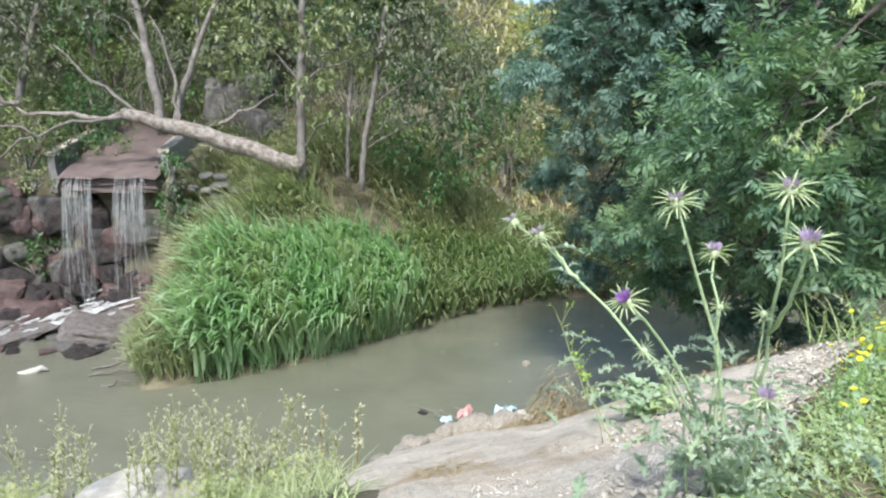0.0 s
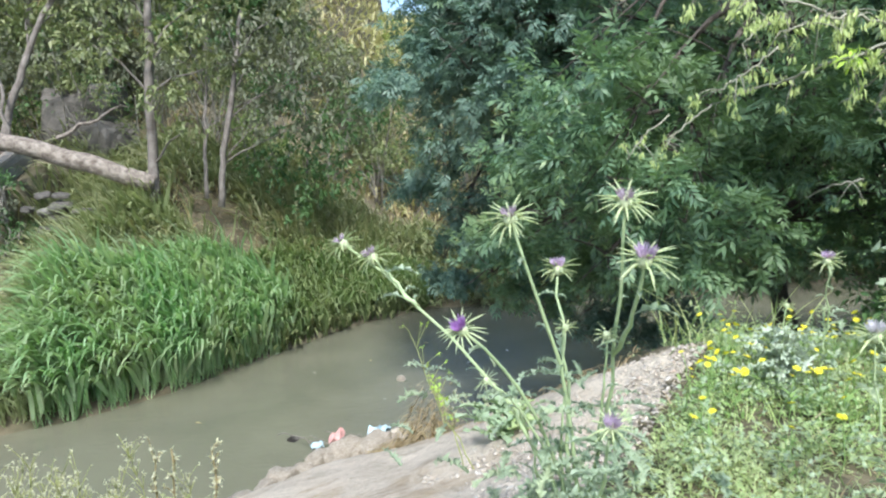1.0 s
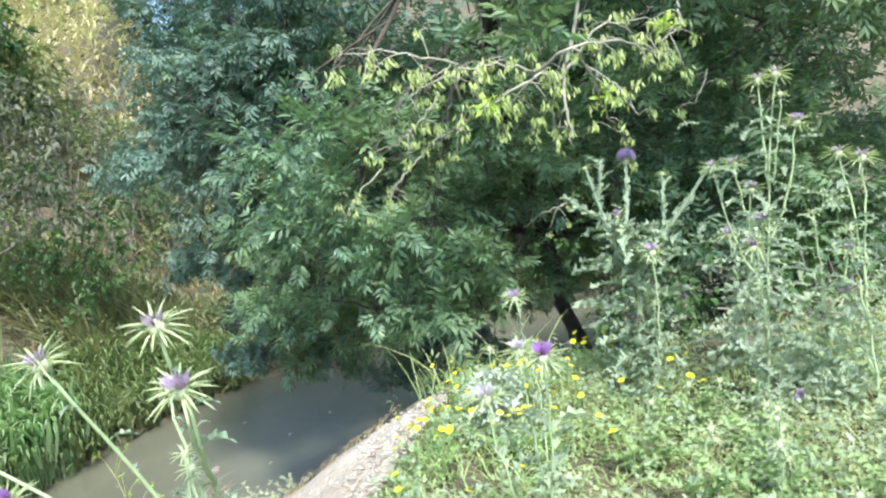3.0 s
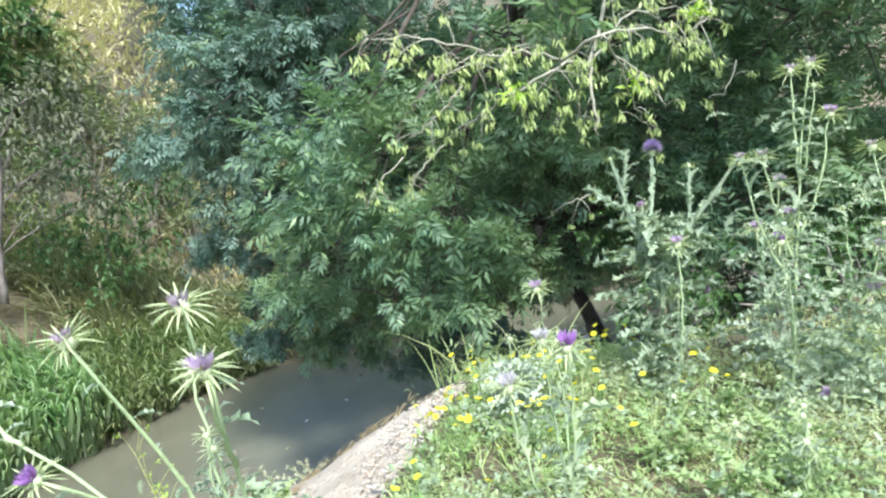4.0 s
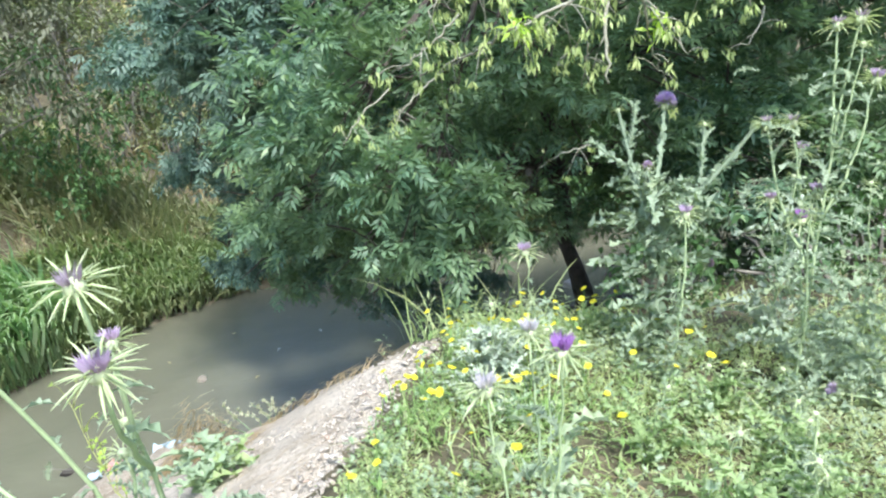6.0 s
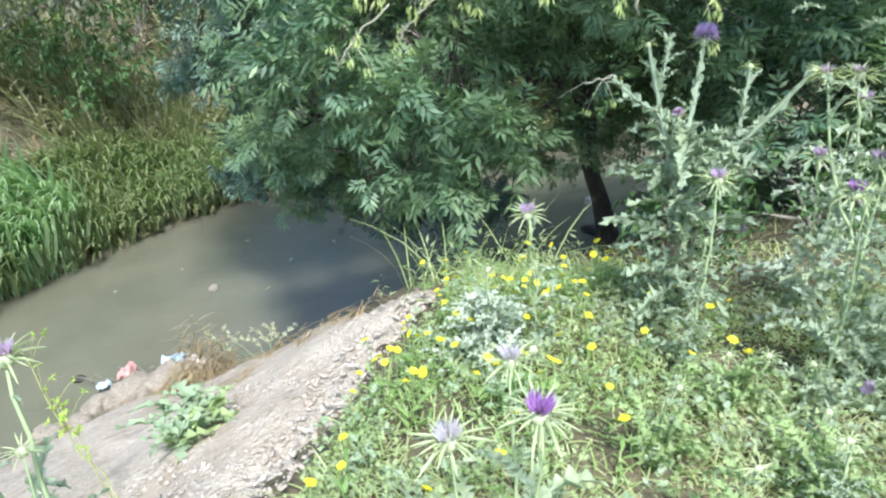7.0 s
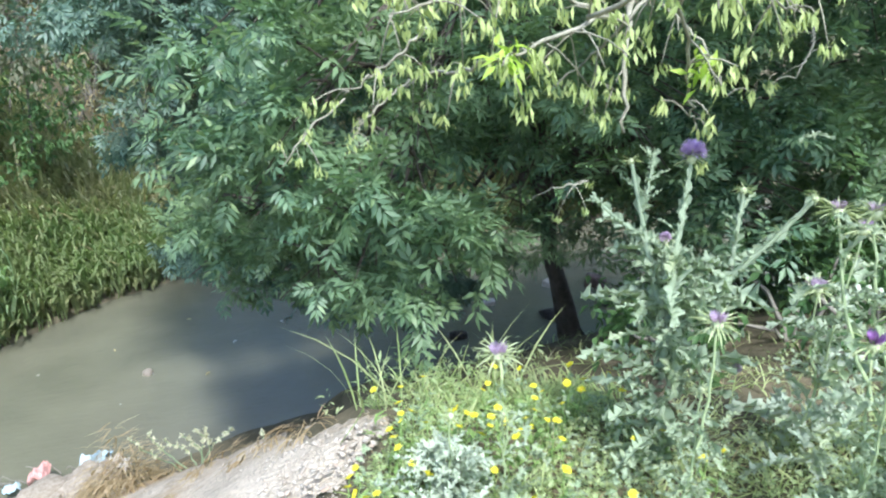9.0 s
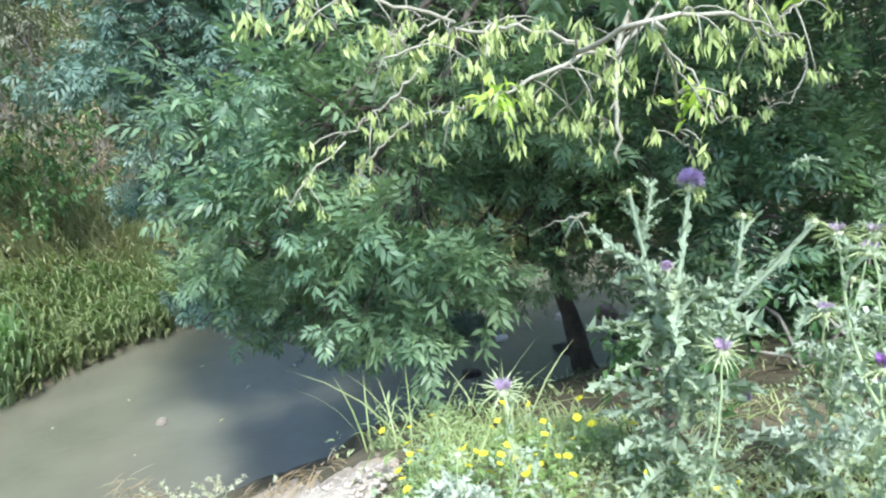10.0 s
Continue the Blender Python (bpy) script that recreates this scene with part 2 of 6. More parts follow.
def leaf_form(width=0.3, fold=0.12, droop=0.15):
    """A pointed leaf, one unit long, folded along its rib."""
    h = width / 2
    v = np.array([(0, 0, 0), (-h * 0.9, 0.3, fold * h), (0, 0.35, 0), (h * 0.9, 0.3, fold * h), (-h * 0.7, 0.65, fold * h - droop * 0.5), (0, 0.68, -droop * 0.5), (h * 0.7, 0.65, fold * h - droop * 0.5), (0, 1, -droop)])
    f = np.array([(0, 2, 1), (0, 3, 2), (1, 2, 5), (1, 5, 4), (2, 3, 6), (2, 6, 5), (4, 5, 7), (5, 6, 7)])
    return v, f


def small_leaf(width=0.28, fold=0.3, droop=0.12):
    h = width / 2
    v = np.array([(0, 0, 0), (-h, 0.42, fold * h), (0, 0.45, 0), (h, 0.42, fold * h), (0, 1, -droop)])
    return v, np.array([(0, 2, 1), (0, 3, 2), (1, 2, 4), (2, 3, 4)])


def kite_leaf(width=0.4, fold=0.3, droop=0.1):
    """A leaf of two triangles, folded along its rib, for foliage seen from afar."""
    h = width / 2
    return np.array([(0, 0, 0), (-h, 0.45, fold * h), (h, 0.45, fold * h), (0, 1, -droop)]), np.array([(0, 3, 1), (0, 2, 3)])


def compound_leaf(pairs=3, seed=0, leaflet=None):
    """An ash leaf, one unit long: broad leaflets in pairs on a thin rib, spread like a fan, with one at the tip."""
    r = np.random.RandomState(seed)
    s = Shape()
    pos, along = [], []
    for i in range(pairs):
        y = 0.26 + 0.42 * i / max(1, pairs - 1)
        for side in (-1, 1):
            pos.append((0.005 * side, y, -0.06 * y * y))
            along.append((side * (0.95 - 0.25 * i / pairs), 0.55 + 0.2 * i + r.normal(0, 0.12), -0.10 + r.normal(0, 0.22)))
    pos.append((0, 0.70, -0.06))
    along.append((r.normal(0, 0.1), 1, -0.25))
    s.many(leaflet or small_leaf(0.29, 0.25, 0.12), placed(pos, along, (0, 0, 1), 0.40 + 0.07 * r.rand(len(pos))))
    s.add([(-0.006, 0, 0), (0.006, 0, 0), (0.0, 0.72, -0.06)], [(0, 1, 2)])
    return np.vstack(s.v), np.vstack(s.f)


def blade_form(bend=0.5, n=5, width=1.0, twist=0.0):
    """A grass blade, one unit long, that rises along y and arches towards -z."""
    v, f = [], []
    for i in range(n):
        k = i / n
        a = bend * k * 1.6
        y, z = k * math.cos(a * 0.6), -k * math.sin(a)
        w = 0.5 * width * (1 - 0.75 * k ** 2) * (0.6 + 0.4 * min(1, k * 4))
        v += [(-w, y, z), (w, y, z)]
    a = bend * 1.6
    v.append((0, math.cos(a * 0.6), -math.sin(a)))
    for i in range(n - 1):
        f += [(2 * i, 2 * i + 1, 2 * i + 3), (2 * i, 2 * i + 3, 2 * i + 2)]
    f.append((2 * n - 2, 2 * n - 1, 2 * n))
    return np.array(v), np.array(f)


def reed_form(bend=0.8, n=7):
    """A reed blade, one unit long: upright for most of its length, its tip arching over towards -z."""
    v, f = [], []
    y = z = 0.0
    for i in range(n + 1):
        k = i / n
        a = bend * 2.1 * k ** 2.2
        w = 0.5 * (1 - 0.95 * k ** 3) * (0.55 + 0.45 * min(1, k * 4))
        v += [(-w, y, z + 0.12 * w), (w, y, z + 0.12 * w)]
        y, z = y + math.cos(a) / n, z - math.sin(a) / n
    for i in range(n):
        f += [(2 * i, 2 * i + 1, 2 * i + 3), (2 * i, 2 * i + 3, 2 * i + 2)]
    return np.array(v), np.array(f)


def blades(shape, xy, length, width, bends, lean=0.35, seed=0, z=None, lean_to=(0, 0)):
    """Plants grass blades on the ground at xy."""
    r = np.random.RandomState(seed)
    xy = np.asarray(xy)
    n = len(xy)
    zz = ground_z(xy[:, 0], xy[:, 1]) - 0.01 if z is None else np.broadcast_to(z, n)
    a = r.rand(n) * 2 * math.pi
    out = np.stack([np.cos(a), np.sin(a), np.zeros(n)], 1)
    along = np.stack([np.cos(a) * lean * r.rand(n) + lean_to[0], np.sin(a) * lean * r.rand(n) + lean_to[1], np.ones(n)], 1)
    size = length * (0.55 + 0.75 * r.rand(n))
    which = r.randint(0, len(bends), n)
    for i, b in enumerate(bends):
        k = which == i
        if k.any():
            shape.many(blade_form(b, 4), placed(np.column_stack([xy, zz])[k], along[k], -out[k], size[k], width * (0.6 + 0.8 * r.rand(k.sum()))))
    return shape


def leaf_cloud(shape, forms, clumps, density, size, seed=0, droop=0.35, twig=5, core=0.35, tuft=0):
    """Leaves in sprays of a few, over and inside a set of clumps (x, y, z, radius); tuft gathers the sprays into separate boughs."""
    r = np.random.RandomState(seed)
    for x, y, z, rad in clumps:
        n = max(4, int(density * rad * rad))
        d = unit(r.normal(size=(n, 3)))
        q = rad * (core + (1 - core) * r.rand(n) ** 0.55) * (0.8 + 0.35 * r.rand(n))
        ends = np.array([x, y, z]) + d * q[:, None] * np.array([1.1, 1.1, 0.85])
        if tuft:
            k = max(3, n // tuft)
            own = r.randint(0, k, n)
            ends = ends[own] + r.normal(0, 1, (n, 3)) * rad * np.array([0.26, 0.26, 0.10])
            d = d[own]
        pos = np.repeat(ends, twig, 0)
        dirs = unit(np.repeat(d, twig, 0) * 0.55 + r.normal(0, 0.62, (n * twig, 3)) + np.array([0, 0, -droop]))
        pos = pos + r.normal(0, 0.03, pos.shape)
        up = unit(r.normal(0, 0.35, dirs.shape) + np.array([0, 0, 1.0]))
        s = size * (0.65 + 0.6 * r.rand(len(pos)))
        pick = r.randint(0, len(forms), len(pos))
        for i, form in enumerate(forms):
            k = pick == i
            shape.many(form, placed(pos[k], dirs[k], up[k], s[k]))
    return shape


# ---- ground, water ----
def axis(lo, a, b, hi, step):
    inner = np.arange(a, b, step)
    left = a - np.cumsum(step * 1.22 ** np.arange(1, 60))
    right = b + np.cumsum(step * 1.22 ** np.arange(0, 60))
    return np.concatenate([left[left > lo][::-1], inner, right[right < hi]])


gx, gy = axis(-900, -9, 8, 900, 0.09), axis(-900, -0.5, 13, 900, 0.09)
GX, GY = np.meshgrid(gx, gy)
GZ = np.minimum(ground_z(GX, GY), 22.0)
nx = len(gx)
i, j = np.meshgrid(np.arange(len(gx) - 1), np.arange(len(gy) - 1))
c = (j * nx + i).ravel()
ground = part("ground", raw_mesh("ground", np.stack([GX, GY, GZ], -1).reshape(-1, 3), np.stack([c, c + 1, c + nx + 1, c + nx], 1)), M_soil)
tagged(ground, "brown earth banks of a creek with leaf litter", "ground", kind="structure")

M_water, t, p = shader("muddy_water")
n1 = noise_out(t, 1.1, 3.0, where="Object")
t.links.new(ramp(t, n1, [(0.3, (0.128, 0.126, 0.088)), (0.7, (0.163, 0.158, 0.11))]), p.inputs["Base Color"])
p.inputs["Roughness"].default_value = 0.04
p.inputs["IOR"].default_value = 1.33
p.inputs["Specular IOR Level"].default_value = 1.0
tc = t.nodes.new("ShaderNodeTexCoord")
mp = t.nodes.new("ShaderNodeMapping")
mp.inputs["Scale"].default_value = (1.6, 4.6, 1.0)
t.links.new(tc.outputs["Object"], mp.inputs[0])
rip = node(t, "ShaderNodeTexNoise", Scale=3.8, Detail=6.0, Roughness=0.66)
t.links.new(mp.outputs[0], rip.inputs["Vector"])
bumped(t, p, rip.outputs[0], 0.2, 0.05)
b = bmesh.new()
bmesh.ops.create_grid(b, x_segments=40, y_segments=24, size=1)
bmesh.ops.transform(b, verts=b.verts, matrix=Matrix.Translation((2, 7, 0)) @ Matrix.Diagonal((30, 8, 1, 1)))
tagged(part("water", b, M_water), "muddy olive-brown creek water, slowly flowing", "water", kind="structure")


# ---- concrete apron on the near bank ----
def apron_z(x, y):
    return ground_z(x, y) + 0.035


def apron(name, left, right, steps, material, thick=0.12, rough=0.012, lift=0.0, seed=1):
    """A slab on the slope between two edge lines, with a ragged rim and a thickness."""
    r = np.random.RandomState(seed)
    a, bb = np.asarray(left, float), np.asarray(right, float)
    k = np.linspace(0, 1, steps)
    L = np.column_stack([np.interp(k, np.linspace(0, 1, len(a)), a[:, i]) for i in (0, 1)])
    R = np.column_stack([np.interp(k, np.linspace(0, 1, len(bb)), bb[:, i]) for i in (0, 1)])
    m = 40
    w = np.linspace(0, 1, m)
    P = L[:, None] * (1 - w)[None, :, None] + R[:, None] * w[None, :, None]
    edge = np.minimum(np.minimum(w, 1 - w)[None, :] * 6, np.minimum(k, 1 - k)[:, None] * 10).clip(0, 1)
    jag = 0.035 * (1 - edge)
    P = P + r.normal(0, 1, P.shape) * jag[..., None] * 0.5
    Z = apron_z(P[..., 0], P[..., 1]) + lift + rough * wavy(P[..., 0] * 5, P[..., 1] * 5) - 0.05 * (1 - edge) ** 2
    top = np.dstack([P, Z]).reshape(-1, 3)
    bot = top - np.array([0, 0, thick])
    ii, jj = np.meshgrid(np.arange(m - 1), np.arange(steps - 1))
    c = (jj * m + ii).ravel()
    q = np.stack([c, c + 1, c + m + 1, c + m], 1)
    N = steps * m
    rim = np.concatenate([np.arange(m), np.arange(1, steps) * m + m - 1, (steps - 1) * m + np.arange(m - 2, -1, -1), np.arange(steps - 2, 0, -1) * m])
    nxt = np.roll(rim, -1)
    side = np.stack([rim, rim + N, nxt + N, nxt], 1)
    return raw_mesh(name, np.vstack([top, bot]), np.vstack([q, q[:, ::-1] + N, side]))


slab = part("concrete_apron", apron("apron", [(0.45, 0.95), (-0.35, 2.9), (-0.70, 4.05), (-0.55, 4.68)], [(1.9, 3.02), (1.5, 3.72), (1.05, 4.75), (0.55, 5.75)], 60, M_concrete), M_concrete)
tagged(slab, "weathered grey concrete apron sloping into the creek", "concrete slab", kind="structure")

# ---- trees ----
ASH_FORMS = [compound_leaf(3, 1), compound_leaf(3, 2), compound_leaf(4, 3)]
FAR_ASH = [compound_leaf(3, q, kite_leaf(0.31, 0.25, 0.12)) for q in (1, 2)]


def tree(name, base, path, radii, clumps, bark, leaf, label, density=150, size=0.19, seed=0, near=99, category="tree", droop=-0.12):
    x, y, z = base
    root = thing(name, x, y, z, label, category)
    o = np.array(base)
    trunk = np.asarray(path, float)
    k = np.linspace(0, 1, 16)
    pts = np.column_stack([np.interp(k, np.linspace(0, 1, len(trunk)), trunk[:, i]) for i in range(3)])
    r = np.random.RandomState(seed)
    pts[1:-1] += r.normal(0, 0.012, (14, 3))
    part("trunk", Shape().tube(pts - o, radii, 14).mesh("trunk"), bark, root)
    for i, (cx, cy, cz, rad) in enumerate(clumps):
        c = np.array((cx, cy, cz))
        d = np.linalg.norm(pts - c, axis=1) + 0.6 * (pts[:, 2] > cz) + 9.0 * (pts[:, 2] < min(1.7, 0.6 * pts[-1, 2]))
        s = pts[np.argmin(d)]
        bow = np.array([0, 0, 0.12 * np.linalg.norm(c - s)])
        line = curve(s, c, bow, 9, 0.025, seed + i)
        limb = Shape().tube(line - o, [0.035, 0.018, 0.007], 5)
        for q in range(7):
            a = line[r.randint(4, 9)]
            e = c + unit(r.normal(size=3)) * rad * 0.85
            limb.tube(curve(a, e, (0, 0, 0.03), 5, 0.01, i * 9 + q) - o, [0.008, 0.003], 4)
        part("limb", limb.mesh("limb"), bark, root)
    sprays = [(cx - x, cy - y, cz - z, rad) for cx, cy, cz, rad in clumps]
    crown = leaf_cloud(Shape(), ASH_FORMS if near < 99 else FAR_ASH, sprays[:near], density, size, seed, droop, 6, 0.25, 7)
    leaf_cloud(crown, FAR_ASH, [c for c in sprays[near:] if c[2] + z < 4.1], density * 0.6, size * 1.1, seed + 1, -0.05, 5, 0.25, 7)
    leaf_cloud(crown, FAR_ASH, [c for c in sprays[near:] if c[2] + z >= 4.1], density * 0.24, size * 1.6, seed + 2, 0.2)
    part("crown", crown.mesh("crown"), leaf, root)
    return root


FRONT = [(1.75, 3.9, 2.95, 0.38), (1.68, 4.95, 2.6, 0.42), (1.42, 5.0, 2.15, 0.38), (1.85, 4.3, 1.95, 0.34), (2.05, 4.0, 2.6, 0.42), (1.75, 3.9, 2.5, 0.34),
         (2.1, 3.75, 2.2, 0.42), (2.85, 3.9, 2.85, 0.3), (1.36, 5.70, 1.58, 0.32), (1.85, 5.7, 1.52, 0.36),
         (2.2, 5.0, 1.75, 0.45), (2.6, 4.9, 2.05, 0.34), (3.3, 3.9, 2.7, 0.5), (2.85, 5.3, 1.6, 0.32), (3.25, 5.0, 1.85, 0.35), (1.5, 5.3, 1.95, 0.32), (1.8, 5.3, 1.98, 0.33)]
BACK = [(2.6, 4.2, 3.0, 0.6), (3.2, 4.4, 2.5, 0.6), (3.8, 4.6, 2.25, 0.55), (4.2, 4.2, 2.6, 0.7), (4.0, 3.7, 2.2, 0.5), (5.0, 4.6, 2.8, 0.8), (4.8, 3.9, 2.3, 0.7), (5.6, 4.2, 2.2, 0.8),
        (6.4, 4.6, 3.0, 1.0), (6.2, 5.4, 1.9, 0.8), (2.6, 5.6, 2.9, 0.6), (3.3, 5.2, 3.0, 0.6), (4.7, 4.6, 1.6, 0.55), (5.4, 4.9, 1.5, 0.7), (6.2, 5.0, 1.4, 0.8)]
HIGH = [(3.6, 4.0, 3.7, 0.6), (3.2, 4.8, 4.4, 0.9), (4.4, 4.8, 4.2, 0.9), (2.1, 2.6, 3.3, 0.3), (2.3, 2.9, 3.6, 0.4),
        (5.4, 4.0, 3.4, 0.9), (4.6, 3.5, 3.2, 0.7), (2.2, 6.2, 3.6, 0.7), (3.2, 6.0, 3.4, 0.8), (4.2, 5.8, 3.4, 0.8), (5.4, 5.8, 3.6, 0.9),
        ]
# clumps appended here from z 4.5 up are out of view, added to shade the crown
tree("ash_tree", (4.22, 5.74, 0.4), [(4.24, 5.74, 0.2), (4.13, 5.9, 0.7), (3.98, 6.02, 1.25), (3.93, 5.98, 1.75), (3.68, 5.75, 2.6), (3.3, 5.2, 3.3), (2.8, 4.2, 4.6)], [0.11, 0.075, 0.068, 0.066, 0.058, 0.05, 0.04], FRONT + BACK + HIGH + [(2.9, 2.3, 4.5, 0.6), (3.3, 2.1, 4.6, 0.7), (3.8, 2.5, 4.9, 0.85), (4.7, 2.5, 4.8, 0.9), (5.6, 2.7, 4.8, 0.95), (4.3, 2.9, 4.6, 0.9), (5.2, 3.2, 4.5, 0.9), (3.9, 3.6, 5.0, 0.9), (5.0, 4.0, 5.0, 1.0), (6.2, 3.6, 4.6, 1.0), (2.7, 4.9, 4.9, 0.8), (3.4, 4.4, 5.0, 0.9), (4.9, 5.2, 3.5, 0.8), (5.8, 5.0, 3.6, 0.9), (4.7, 6.2, 2.9, 0.6), (5.6, 6.4, 3.0, 0.8), (6.6, 6.2, 3.2, 0.9)],
     M_bark, M_ash, "dark-trunked ash tree with drooping green leaves leaning over the creek", 330, 0.145, 3, len(FRONT))
LEFT = [(1.02, 6.3, 3.25, 0.5), (0.86, 7.2, 2.3, 0.42), (1.35, 6.1, 2.8, 0.55), (1.2, 5.9, 3.2, 0.5), (1.1, 6.6, 3.9, 0.55), (1.4, 6.5, 1.9, 0.45), (0.78, 7.3, 3.2, 0.45),
        (1.6, 7.0, 3.5, 0.7), (2.4, 6.6, 2.6, 0.7), (1.9, 6.8, 2.0, 0.5), (1.05, 7.1, 1.45, 0.36), (1.5, 6.4, 4.4, 0.7), (1.2, 7.0, 4.5, 0.45), (1.25, 6.9, 4.3, 0.45), (2.3, 6.1, 1.15, 0.36), (2.9, 6.2, 1.1, 0.36), (2.0, 5.95, 1.35, 0.32), (3.3, 6.5, 1.15, 0.32), (1.6, 6.3, 3.3, 0.45), (1.75, 6.0, 3.6, 0.42), (1.55, 6.1, 3.95, 0.5), (1.95, 6.2, 4.2, 0.5), (2.3, 7.2, 3.6, 0.8), (2.9, 7.0, 3.8, 0.8), (2.1, 7.3, 4.5, 0.8)]
tree("ash_tree", (4.5, 6.6, 0.1), [(4.5, 6.6, 0.0), (4.36, 6.72, 1.1), (4.2, 6.7, 1.8), (3.5, 6.5, 2.7), (2.5, 6.46, 3.4), (1.52, 6.37, 3.8)], [0.07, 0.055, 0.05, 0.03], LEFT,
     M_bark, M_ash2, "bluish-green ash tree with dense leaves hanging over the water", 360, 0.14, 5, droop=0.4)

# ---- far bank ----
R = np.random.RandomState(11)


BARE = (-1.82, 10.25)  # trodden patch of brown straw above the reed bed


def bank_points(n, x0, x1, y0, y1, d0, d1, seed):
    r = np.random.RandomState(seed)
    x, y = r.uniform(x0, x1, n), r.uniform(y0, y1, n)
    d = far_distance(x, y)
    fy = np.interp(x, [p[0] for p in FAR], [p[1] for p in FAR])
    k = (d > d0) & (d < d1) & (y > fy - 0.02) & ((np.abs(x + 5.4) > 0.9) | (y > 12.2))
    k &= (np.hypot((x - BARE[0]) / 0.75, (y - BARE[1]) / 0.75) > 1) | (r.rand(n) < 0.06)
    return np.column_stack([x, y])[k]


def reed_bed(name, pts, tall, blade, width, per, material, label, seed, bends=(0.55, 0.85, 1.15), spread=1.0, form=blade_form):
    """Reeds: a thin cane at each point, with arching blades from knee height to its tip."""
    r = np.random.RandomState(seed)
    s = Shape()
    base = np.column_stack([pts, ground_z(pts[:, 0], pts[:, 1])])
    h = tall * (0.5 + 0.6 * r.rand(len(pts)))
    tip = base + np.column_stack([r.normal(0, 0.07, len(pts)), r.normal(-0.04, 0.07, len(pts)), h])
    side = np.array([0.006, 0, 0])
    for a, e in ((base, tip),):
        v = np.stack([a - side, a + side, e], 1).reshape(-1, 3)
        s.add(v, np.arange(len(v)).reshape(-1, 3))
    for q in range(per):
        k = 0.05 + 0.8 * (q + r.rand(len(pts))) / per
        p = base + (tip - base) * k[:, None]
        a = r.rand(len(pts)) * 2 * math.pi
        out = np.stack([np.cos(a), np.sin(a) - 0.6, np.zeros(len(pts))], 1) + np.array([-0.75, -0.25, 0])
        out = unit(out)
        along = out * (0.34 * spread) + np.array([0, 0, 1.0]) + r.normal(0, 0.15, out.shape)
        pick = r.randint(0, len(bends), len(pts))
        for i, bend in enumerate(bends):
            m = pick == i
            s.many(form(bend), placed(p[m], along[m], -out[m] + np.array([0, 0, 0.3]), blade * (0.6 + 0.7 * r.rand(m.sum())), width * (0.7 + 0.6 * r.rand(m.sum()))))
    ob = part(name, s.mesh(name), material)
    return tagged(ob, label, "reeds", kind="stuff")


M_halfdry = foliage("half_dry_grass", [(0.0, (0.22, 0.25, 0.12)), (0.5, (0.37, 0.38, 0.20)), (1.0, (0.60, 0.56, 0.36))], 0.6, 0.3, 0.3, (0.28, 0.33, 0.15))
M_flatstraw = foliage("flattened_straw", [(0.0, (0.24, 0.18, 0.11)), (0.6, (0.38, 0.29, 0.19)), (1.0, (0.55, 0.45, 0.31))], 0.8, 0.2, 0.2, (0.33, 0.25, 0.16))
M_reed2 = foliage("olive_reed", [(0.0, (0.13, 0.22, 0.08)), (0.5, (0.25, 0.35, 0.14)), (1.0, (0.44, 0.50, 0.25))], 0.45, 0.45, 0.5)
reed_bed("bank_reeds", bank_points(2600, -1.5, 1.0, 7.6, 11.4, -0.1, 0.9, 35), 0.3, 0.55, 0.028, 6, M_reed2, "olive-green reeds drooping over the water", 36, (0.75, 1.05, 1.35), 0.75, reed_form)
reed_bed("reed_bed", bank_points(2900, -3.02, -0.9, 6.2, 9.2, -0.1, 0.95, 1), 0.34, 0.82, 0.042, 5, M_reed, "lush bed of arching green reeds along the water's edge", 2, (0.6, 0.9, 1.2), 0.6, reed_form)
reed_bed("bank_grass", bank_points(7000, -1.0, 9.5, 8.2, 14.5, -0.1, 1.7, 3), 0.26, 0.32, 0.03, 5, M_olive, "olive and brown grass overhanging the far bank", 4)
reed_bed("tall_grass", bank_points(4200, -5.2, 2.6, 8.5, 13.0, 1.3, 3.3, 5), 0.42, 0.36, 0.026, 5, M_halfdry, "tall half-dry grass on the far slope", 6, (0.5, 0.9, 1.3))
reed_bed("bank_reeds", bank_points(3600, -4.4, 0.4, 7.0, 12, 0.75, 2.1, 15), 0.45, 0.5, 0.026, 5, M_halfdry, "upright yellowing reeds and grass above the reed bed", 16, (0.2, 0.5, 0.9), 0.7)
reed_bed("dead_reeds", bank_points(1500, -3.85, -2.95, 6.4, 9.2, 0.05, 0.7, 25), 0.24, 0.36, 0.018, 5, M_halfdry, "withered olive reeds at the tip of the reed bed", 26, (0.6, 1.0, 1.3), 0.8, reed_form)
s = Shape()
blades(s, bank_points(11000, -13, 6, 8, 22, 1.0, 11.0, 7), 0.5, 0.020, (0.2, 0.5, 0.9), 0.6, 8)
blades(s, bank_points(3200, -4.4, 1.2, 7.4, 12, 0.5, 2.4, 9), 0.6, 0.024, (0.5, 1.0, 1.4), 0.8, 9)
tagged(part("dry_grass", s.mesh("dry_grass"), M_dry), "straw-coloured dry grass scattered over the far slope", "grass", kind="stuff")

s = Shape()
r = np.random.RandomState(22)
a, d = r.rand(900) * 6.283, r.rand(900) ** 0.5
blades(s, np.column_stack([BARE[0] + 0.85 * d * np.cos(a), BARE[1] + 0.85 * d * np.sin(a)]), 0.16, 0.010, (0.5, 1.0, 1.5), 2.0, 21)
tagged(part("brown_straw", s.mesh("brown_straw"), M_flatstraw), "flattened brown straw on a bare patch of the slope", "grass", kind="stuff")

SCRUB_FORMS = [kite_leaf(0.52, 0.3, 0.1), kite_leaf(0.38, 0.2, 0.3)]


